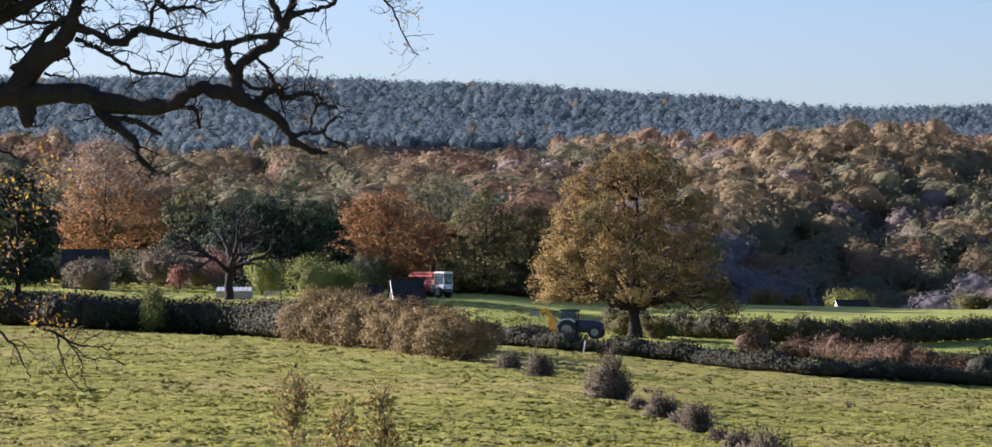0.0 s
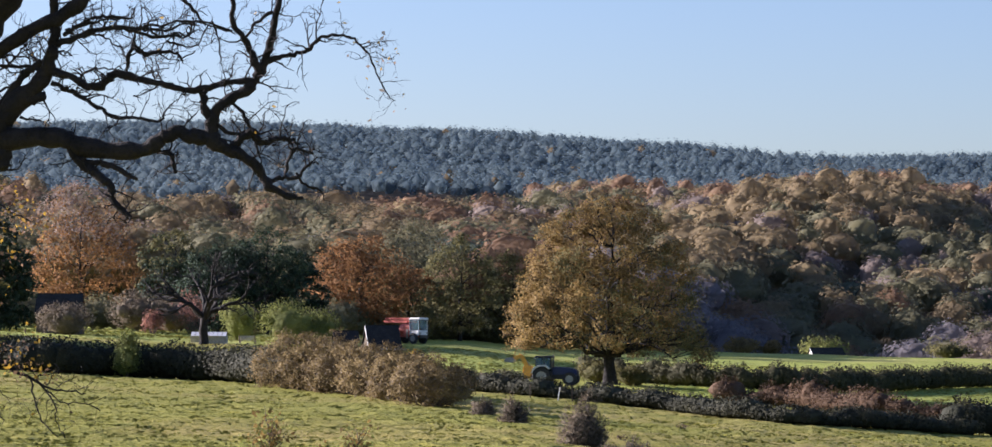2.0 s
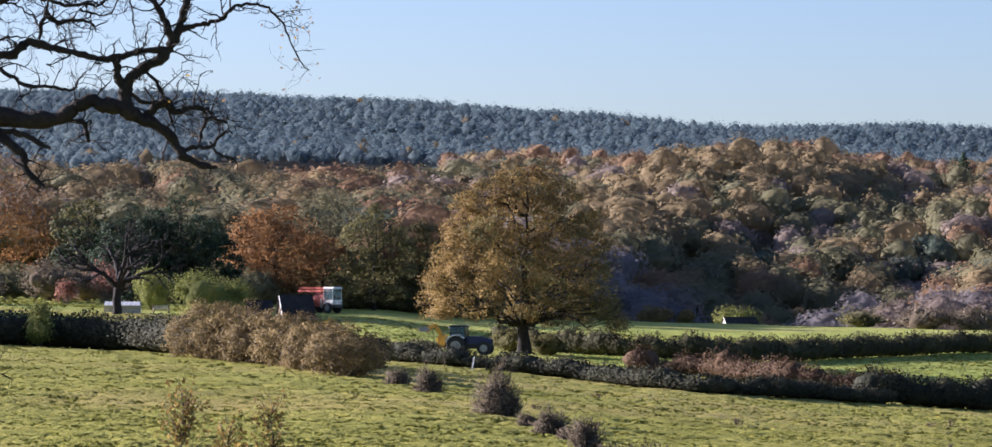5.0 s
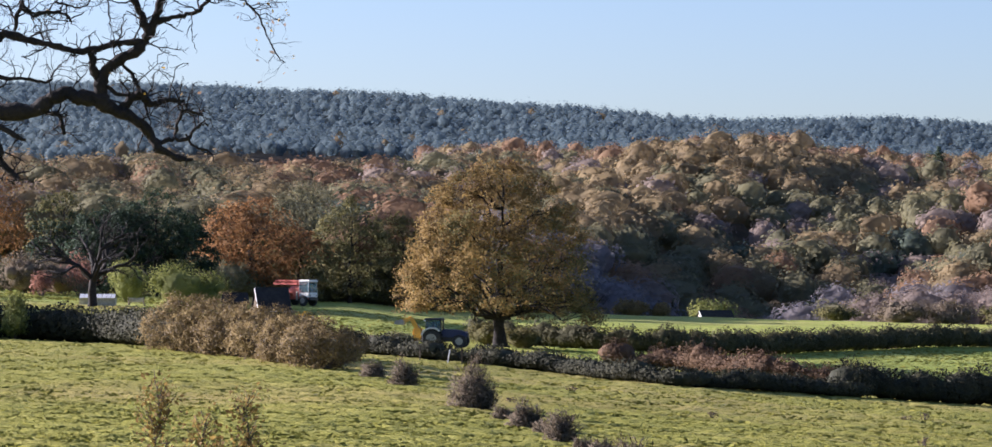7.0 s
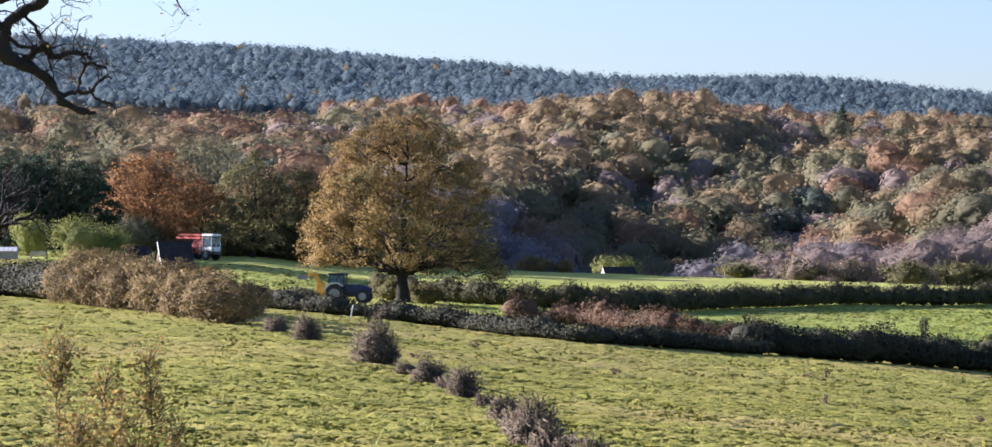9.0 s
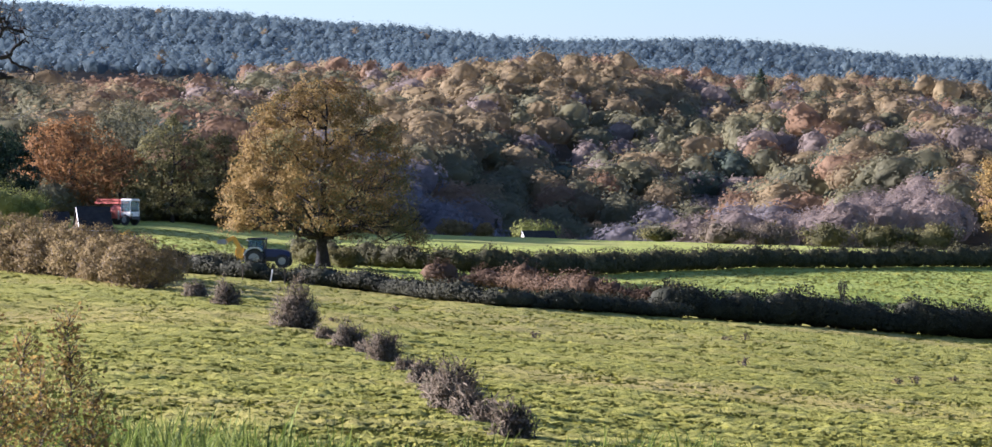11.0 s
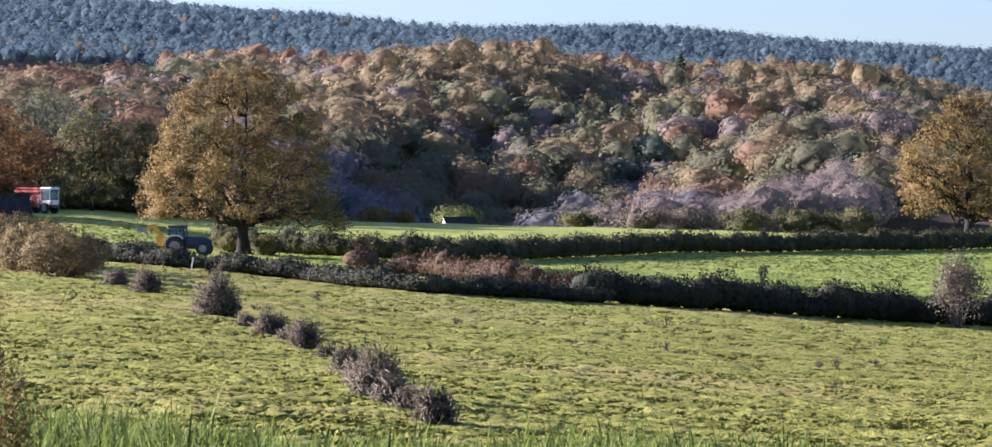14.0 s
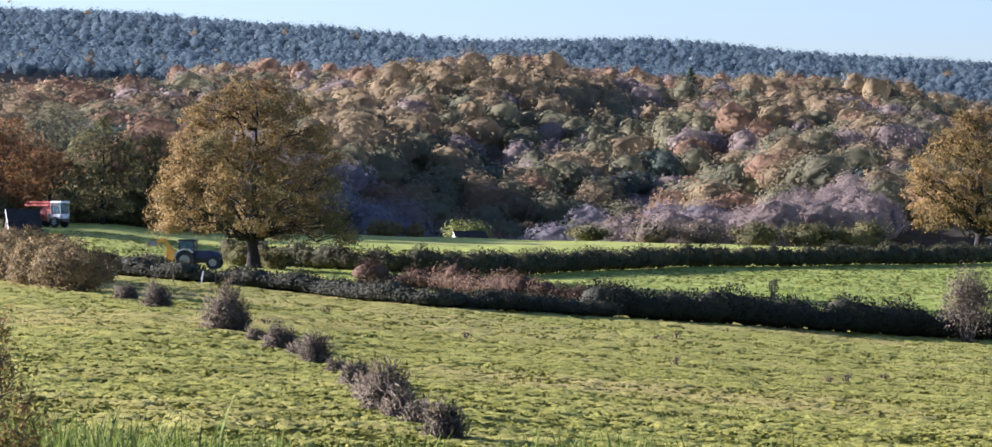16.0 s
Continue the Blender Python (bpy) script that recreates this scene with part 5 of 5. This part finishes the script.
def shed(name, label, place, length, width, wall, roof_h, yaw, roof="slate", walls="timber", board=True):
    """A small gabled building: plank walls, two roof slopes with overhang, bargeboards."""
    t = thing(name, label, "shed", place)
    t.rotation_euler = (0, 0, radians(yaw))
    L, W = length / 2, width / 2
    for y in (-W, W):
        w = part("wall", box(-L, L, y - 0.06, y + 0.06, -0.6, wall, 0), walls, t)
        for k in range(int(length / 0.3)):
            x = -L + 0.3 * k + 0.15
            part("plank", box(x - 0.14, x + 0.14, y + (0.062 if y > 0 else -0.085), y + (0.085 if y > 0 else -0.062), -0.5, wall - 0.02, 0), walls, w)
    for x in (-L, L):
        bm = bmesh.new()
        v = [bm.verts.new((x + d, y, z)) for d in (-0.06, 0.06) for y, z in ((-W, -0.6), (W, -0.6), (W, wall), (0, wall + roof_h), (-W, wall))]
        bm.faces.new(v[:5]), bm.faces.new(v[5:][::-1])
        for k in range(5):
            bm.faces.new((v[k], v[(k + 1) % 5], v[5 + (k + 1) % 5], v[5 + k]))
        bmesh.ops.recalc_face_normals(bm, faces=bm.faces)
        part("gable", bm, walls, t)
    slope = math.hypot(W, roof_h)
    for s in (-1, 1):
        a = Vector((0, s * (W + 0.25), wall - 0.25 * roof_h / W))
        b = Vector((0, 0, wall + roof_h + 0.04))
        bm = bmesh.new()
        n = (b - a).cross(Vector((1, 0, 0))).normalized() * 0.05
        n = n if n.z > 0 else -n
        v = [bm.verts.new(q + d + Vector((e, 0, 0))) for d in (Vector((0, 0, 0)), n) for q, e in ((a, -L - 0.25), (a, L + 0.25), (b, L + 0.25), (b, -L - 0.25))]
        bm.faces.new(v[:4]), bm.faces.new(v[4:][::-1])
        for k in range(4):
            bm.faces.new((v[k], v[(k + 1) % 4], v[4 + (k + 1) % 4], v[4 + k]))
        bmesh.ops.recalc_face_normals(bm, faces=bm.faces)
        r = part("roof", bm, roof, t, "dark slate roof slope")
        for k in range(1, 8):
            q = a.lerp(b, k / 8) + n
            part("slate_course", beam(q + Vector((-L - 0.24, 0, 0)), q + Vector((L + 0.24, 0, 0)), 0.05, 0.03), roof, r)
        if board and s < 0:
            for x in (-L - 0.27,):
                part("bargeboard", beam(a + Vector((x, 0, -0.05)), b + Vector((x, 0, -0.05)), 0.04, 0.2), "white", t, "white-painted bargeboard")
    part("ridge", beam((-L - 0.25, 0, wall + roof_h + 0.08), (L + 0.25, 0, wall + roof_h + 0.08), 0.16, 0.08), roof, t)
    return t


build_tractor()
build_sprayer()
bp = at(-0.0285, 322)
shed("barn", "small dark barn with white bargeboards behind bushes", (bp[0], bp[1], bp[2]), 3.0, 3.4, 2.9, 2.0, 14)
lp = at(-0.030, 312)
lean = thing("lean_to", "low lean-to with a grey sheet roof", "shed", tuple(lp))
part("roof", box(-2.6, 2.6, -0.9, 0.9, 2.72, 2.80, 0.01), "sheet", lean, "grey corrugated roof")
for k in range(14):
    part("corrugation", beam((-2.5 + k * 0.385, -0.9, 2.82), (-2.5 + k * 0.385, 0.9, 2.82), 0.08, 0.04), "sheet", lean)
for x in (-2.4, 0, 2.4):
    part("post", box(x - 0.06, x + 0.06, -0.8, -0.68, -0.2, 2.74, 0.01), "timber", lean)
part("back_wall", box(-2.5, 2.5, 0.75, 0.83, -0.3, 2.72, 0), "timber", lean)
sp = at(-0.040, 330)
shed("shed", "dark timber shed beside the barn", tuple(sp), 2.2, 2.0, 2.9, 0.8, 10, "slate", "timber", False)
hp = at(0.1135, 548)
shed("barn", "distant low barn with a pale gable end", tuple(hp), 5.6, 4.0, 1.5, 1.6, 14, "slate", "pale_timber")
cp = at(-0.131, 345)
shed("cottage", "dark-roofed cottage half hidden by a bush", tuple(cp), 4.6, 4.0, 2.4, 1.9, 0, "slate", "timber", False)


def cold_frame():
    p = at(-0.0835, 304)
    t = thing("cold_frame", "low white-glazed cold frame on the lawn", "cold frame", tuple(p))
    part("base", box(-1.75, 1.75, -0.6, 0.6, -0.2, 0.85, 0.02), "pale_timber", t)
    for k in range(8):
        x = -1.7 + k * 0.43
        part("pane", prism([(x, 0.97), (x, 1.02), (x + 0.39, 1.02), (x + 0.39, 0.97)], -0.6, 0.6, 0), "white", t, "whitewashed glass pane").rotation_euler = (radians(18), 0, 0)
    for k in range(9):
        part("glazing_bar", beam((-1.72 + k * 0.43, -0.58, 0.80), (-1.72 + k * 0.43, 0.58, 1.18), 0.035), "timber", t)


def bench(b, a, yaw):
    t = thing("garden_bench", "weathered wooden garden bench on the lawn", "bench", tuple(at(b, a)))
    t.rotation_euler = (0, 0, radians(yaw))
    for x in (-0.8, 0.8):
        for y in (-0.22, 0.22):
            part("leg", box(x - 0.04, x + 0.04, y - 0.04, y + 0.04, -0.05, 0.45 if y < 0 else 1.0, 0.005), "timber", t)
        part("armrest", box(x - 0.05, x + 0.05, -0.28, 0.28, 0.62, 0.67, 0.005), "timber", t)
    for k in range(4):
        part("seat_slat", box(-0.85, 0.85, -0.26 + k * 0.13, -0.16 + k * 0.13, 0.43, 0.46, 0.004), "pale_timber", t)
    for k in range(3):
        part("back_slat", box(-0.85, 0.85, 0.2, 0.23, 0.55 + k * 0.15, 0.65 + k * 0.15, 0.004), "pale_timber", t)


cold_frame()
bench(-0.0712, 316, 20)
bench(-0.0600, 320, -15)


def fence(name, label, spots, height, rails, every, material, thick=0.05):
    """Posts and rails along a line."""
    rng = np.random.default_rng(len(spots) + int(height * 10))
    pts = np.array(spots, float)
    cum = np.concatenate([[0], np.cumsum(np.linalg.norm(np.diff(pts, axis=0), axis=1))])
    t = thing(name, label, "fence", (0, 0, 0))
    last = None
    for u in np.arange(0, cum[-1], every):
        x, y = np.interp(u, cum, pts[:, 0]), np.interp(u, cum, pts[:, 1])
        z = gz(x, y)
        part("post", beam((x, y, z - 0.3), (x + rng.normal(0, 0.04), y, z + height * rng.uniform(0.92, 1.08)), thick * 1.6), material, t)
        if last is not None:
            for h in rails:
                part("rail", beam((last[0], last[1], last[2] + height * h), (x, y, z + height * h), thick * 0.7, thick * 1.5), material, t)
        last = (x, y, z)


fence("fence", "weathered post-and-rail fence behind the far hedge", [(58, 363), (69, 377), (96, 394), (112, 405)], 1.5, (0.55, 0.85), 2.4, "pale_timber", 0.035)
fence("fence", "old wooden fence behind the pasture bushes", [(-5.0, 300), (0.0, 296), (4.0, 290)], 1.1, (0.45, 0.8), 2.0, "timber")
lean_post = thing("fence_post", "leaning white-painted post in the ditch hedge", "post", tuple(at(0.0276, 235)))
part("stake", beam((0.0, 0, -0.3), (0.2, -0.1, 0.95), 0.1, 0.08), "white", lean_post)
part("cap", beam((0.2, -0.1, 0.95), (0.208, -0.1, 1.0), 0.11, 0.09), "white", lean_post)
for k, (b, h) in enumerate(((0.0325, 1.15), (0.0190, 1.1))):
    s = thing("fence_post", "grey weathered fence post by the hedge", "post", tuple(at(b, 235)), "posts by the hedge")
    part("stake", beam((0, 0, -0.3), (0.05 * (k - 1), 0, h), 0.09), "timber", s)
    part("cap", beam((0.05 * (k - 1), 0, h), (0.05 * (k - 1), 0, h + 0.05), 0.1), "timber", s)


# ---- garden trees, crest bushes, saplings and weeds ----
def bare_tree(name, label, spot, height, spread, seed, trunk, forks=6):
    """A leafless tree: a short leaning trunk that divides into crooked rising limbs."""
    rng = np.random.default_rng(seed)
    t = thing(name, label, "tree", tuple(spot))
    V, Q, TV, TQ = [], [], [], []

    def twig(p, d, length, r, depth):
        pts = [np.array(p)]
        for i in range(4):
            d = d + rng.normal(0, 0.22, 3)
            d /= np.linalg.norm(d)
            pts.append(pts[-1] + d * length / 4)
        tube(pts, [r * (1 - 0.14 * i) for i in range(5)], 6 if r > 0.06 else 4, *((V, Q) if r > 0.05 else (TV, TQ)))
        if depth > 0:
            for k in range(3 if depth > 1 else 4):
                side = rng.normal(0, 1, 3)
                side -= d * side.dot(d)
                side /= np.linalg.norm(side)
                twig(pts[-1 - (k % 3)], d * 0.75 + side * 0.6 + np.array([0, 0, 0.12]), length * rng.uniform(0.5, 0.78), r * 0.58, depth - 1)

    base = bend((0, 0, -0.3), (0.2, 0, height * 0.28), rng, 4, 0.05)
    tube(base, [trunk * k for k in (1.3, 1.0, 0.95, 0.9, 0.8)], 10, V, Q)
    for k in range(forks):
        a = 2 * math.pi * k / forks + rng.uniform(-0.3, 0.3)
        d = np.array([math.cos(a) * spread / height * 1.1, math.sin(a) * spread / height * 0.8, rng.uniform(0.5, 0.9)])
        twig(base[-1] - np.array([0, 0, rng.uniform(0, height * 0.08)]), d / np.linalg.norm(d), height * rng.uniform(0.32, 0.45), trunk * 0.6, 3)
    mesh_part("trunk", quad_mesh("trunk", V, Q, [M["bark"]], None, True), t)
    mesh_part("twig_mass", quad_mesh("twig_mass", TV, TQ, [M["bark"]], None, True), t, "", "stuff")


bare_tree("apple_tree", "bare leaning garden tree with crooked limbs", at(-0.0856, 292), 10.5, 6.5, 201, 0.42, 7)
GARDEN = [
    ("laurel_bush", "bright green laurel bush by the hedge", -0.1098, 247, 1.5, 4.0, "lime", 2600, 0.18),
    ("dome_bush", "grey-brown rounded garden bush", -0.129, 318, 3.4, 3.6, "thorn", 5000, 0.16),
    ("acer", "rose-red leaved garden maple", -0.1015, 372, 1.4, 3.2, "rose", 800, 0.18),
    ("acer", "rose-red leaved garden maple", -0.0890, 378, 2.2, 6.0, "rose", 900, 0.18),
    ("plum_bush", "dusky brown garden shrub behind the lawn", -0.106, 380, 4.0, 5.4, "thorn", 4200, 0.2),
    ("plum_bush", "dusky brown garden shrub behind the lawn", -0.094, 384, 4.5, 5.2, "thorn", 4200, 0.2),
    ("apple_tree", "yellow-green leaved apple tree on the lawn", -0.0735, 342, 2.6, 5.4, "lime", 3400, 0.17),
    ("apple_tree", "olive-green leaved apple tree on the lawn", -0.0575, 345, 4.2, 5.2, "lime", 4200, 0.17),
    ("apple_tree", "olive-green leaved apple tree on the lawn", -0.0500, 347, 3.8, 4.8, "lime", 3600, 0.17),
    ("golden_shrub", "golden yellow shrub beside the barn", -0.0185, 330, 1.2, 3.1, "yellow", 1500, 0.15),
    ("holly_bush", "dark green holly against the barn", -0.0195, 305, 2.2, 3.0, "hedge_dark", 2600, 0.2),
    ("field_bush", "dark bush at the field gate", -0.0030, 296, 1.2, 1.7, "hedge_dark", 1200, 0.18),
    ("field_bush", "green bush behind the tractor", 0.0125, 300, 1.6, 1.8, "olive", 1500, 0.18),
    ("oak_scrub", "low olive scrub under the oak", 0.0400, 330, 2.2, 3.0, "oak_olive", 2400, 0.2),
    ("oak_scrub", "low olive scrub under the oak", 0.0520, 327, 3.0, 2.6, "oak_olive", 2600, 0.2),
    ("crest_bush", "bush beyond the crest of the far field", 0.0870, 516, 3.6, 3.2, "hedge_brown", 1800, 0.32),
    ("crest_bush", "bush beyond the crest of the far field", 0.0955, 516, 2.4, 2.8, "hedge_brown", 1400, 0.32),
    ("crest_bush", "grey-green bush behind the distant barn", 0.1130, 556, 4.6, 6.4, "lime", 2400, 0.32),
    ("crest_bush", "grey-green bush beyond the crest", 0.1530, 516, 3.8, 3.0, "oak_olive", 1800, 0.32),
    ("crest_bush", "pale brown bush beyond the crest", 0.1730, 518, 5.0, 4.8, "thorn", 2600, 0.3),
    ("crest_bush", "pale brown bush beyond the crest", 0.1900, 518, 4.4, 4.5, "thorn", 2400, 0.3),
    ("crest_bush", "olive bush beyond the crest", 0.2080, 521, 5.0, 5.0, "oak_olive", 2800, 0.3),
    ("crest_bush", "olive bush beyond the crest", 0.2250, 520, 5.0, 5.4, "oak_olive", 2800, 0.3),
    ("crest_bush", "olive bush beyond the crest", 0.2430, 518, 5.0, 5.2, "oak_olive", 2800, 0.3),
    ("hedge_shrub", "grey twiggy shrub at the hedge end", 0.2780, 236, 2.2, 6.4, "thorn", 5000, 0.10),
    ("sapling_bush", "thin pale sapling in the lower field", 0.2131, 305, 0.7, 2.6, "thorn", 260, 0.06),
]
for k, (nm, lab, b, a, r, h, leaf, n, size) in enumerate(GARDEN):
    loose = nm in ("hedge_shrub", "sapling_bush", "acer")
    bush(nm, lab, at(b, a), r, r * 0.9, h, leaf, 220 + k, n, size, "", "bush", 18 if loose else 9, 2.6 if loose else 1.0, not loose, (0.3, 1.3) if loose else (0.6, 1.12))
def conifer(spot, h, r, seed):
    """A dense pointed conifer: whorls of drooping clumps that shrink to the tip."""
    rng = np.random.default_rng(seed)
    t = thing("cypress_tree", "dark green conifer standing out of the wood", "tree", tuple(spot))
    V, Q, L = [], [], []
    tube([(0, 0, -0.5), (0, 0, h * 0.5), (0, 0, h * 0.97)], [0.45, 0.25, 0.04], 8, V, Q)
    for k in range(12):
        f = k / 11
        w = r * (1 - f) ** 0.7 * 0.62 + 0.3
        for j in range(6):
            a = j * 1.047 + k * 0.5
            L.append((w * math.cos(a), w * math.sin(a), h * (0.12 + 0.84 * f), w * 0.6 + 0.3, w * 0.6 + 0.3, h * 0.06))
    mesh_part("trunk", quad_mesh("trunk", V, Q, [M["bark"]], None, True), t)
    v, q, vn = crown_leaves(L, 5200, 0.6, rng, -0.4, 0.5, (0.7, 1.1))
    mesh_part("crown", quad_mesh("crown", v, q, [M["darkgreen"]], None, True, vn), t)


conifer(at(0.1855, 1100), 21.0, 5.4, 260)
conifer(at(0.1440, 700), 17.0, 4.0, 261)


def sapling(b, a, h, seed):
    """A slender young tree with sparse mottled leaves."""
    rng = np.random.default_rng(seed)
    t = thing("sapling", "slender sapling with mottled autumn leaves", "tree", tuple(at(b, a)), "saplings by the camera")
    V, Q, P = [], [], []
    stem = bend((0, 0, -0.1), (rng.normal(0, 0.05), 0, h), rng, 10, 0.05)
    tube(stem, [0.014 * (1 - 0.085 * i) for i in range(11)], 6, V, Q)
    stem = np.array(stem)
    for k in range(150):
        f = rng.uniform(0.12, 0.99) * 10
        p = stem[int(f)] + (stem[min(10, int(f) + 1)] - stem[int(f)]) * (f - int(f))
        a2 = rng.uniform(0, 6.28)
        reach = (0.62 * (1.1 - f / 10) + 0.06) * rng.uniform(0.4, 1.0)
        e = p + np.array([reach * math.cos(a2), reach * math.sin(a2), rng.uniform(0.02, 0.25)])
        w = bend(p, e, rng, 4, 0.12)
        tube(w, [0.005, 0.0045, 0.004, 0.003, 0.002], 4, V, Q)
        for q in w[1:]:
            for j in range(3):
                P.append(q + rng.normal(0, 0.055, 3))
    mesh_part("stem", quad_mesh("stem", V, Q, [M["bark_grey"]], None, True), t)
    P = np.array(P)
    v, q, vn = leaf_quads(P, np.tile([-0.3, -0.2, 0.6], (len(P), 1)), np.full(len(P), 0.034), rng, 0.8, 1.5)
    mesh_part("foliage", quad_mesh("foliage", v, q, [M["lime"], M["oak"], M["yellow_oak"]], rng.choice(3, len(q), p=[0.3, 0.35, 0.35])), t)


for k, (b, a, h) in enumerate([(-0.0640, 28.0, 2.60), (-0.0500, 28.4, 2.30), (-0.0360, 28.2, 2.48), (-0.0560, 27.2, 1.9), (-0.0430, 27.4, 1.95), (-0.030, 28.0, 1.8)]):
    sapling(b, a, h, 300 + k)


def build_weeds():
    """Rank grass on the brow in front of the camera: long arching blades."""
    rng = np.random.default_rng(9)
    n = 14000
    y = rng.uniform(43, 58, n)
    x = rng.uniform(-0.06, 0.31, n) * y
    clump = 0.15 + 1.1 * lattice_noise(x, y, 1.3, 14) + 0.5 * np.where(x / y < 0.035, 1.0, 0.0) * lattice_noise(x, y, 0.9, 15)
    L = rng.uniform(0.3, 1.1, n) * np.clip(clump, 0.15, 1.5) * np.where(rng.random(n) < 0.1, 1.3, 1.0)
    a = rng.uniform(0, 2 * np.pi, n)
    lean = rng.uniform(0.15, 0.75, n)
    dx, dy = np.cos(a) * lean, np.sin(a) * lean
    w = rng.uniform(0.010, 0.030, n)
    px, py = -np.sin(a) * w, np.cos(a) * w
    z = ground(x, y)
    V = []
    for f, k in ((0, 1.0), (0.4, 0.95), (0.75, 0.6), (1.0, 0.08)):
        cx, cy = x + dx * L * f * f, y + dy * L * f * f
        cz = z + L * (f - 0.35 * lean * f * f)
        V += [np.stack([cx - px * k, cy - py * k, cz], 1), np.stack([cx + px * k, cy + py * k, cz], 1)]
    V = np.stack(V, 1).reshape(-1, 3)
    base = np.arange(n)[:, None, None] * 8
    Q = (base + np.array([(0, 1, 3, 2), (2, 3, 5, 4), (4, 5, 7, 6)])[None]).reshape(-1, 4)
    tagged(new("long_grass", quad_mesh("long_grass", V, Q, [M["weed"]], None, True)), "rank green grass with arching blades", "grass", kind="stuff")


build_weeds()
WRNG = np.random.default_rng(12)
for k in range(10):
    b, a = WRNG.uniform(0.0, 0.27), WRNG.uniform(150, 200)
    if abs(b * a - 5) < 3:
        continue
    bush("dry_weed", "clump of dry weed stalks in the pasture", at(b, a), 0.45, 0.4, WRNG.uniform(0.35, 0.6), "hedge_brown", 400 + k, 110, 0.04, "weed clumps in the pasture", "weed", 7, 2.5, False)
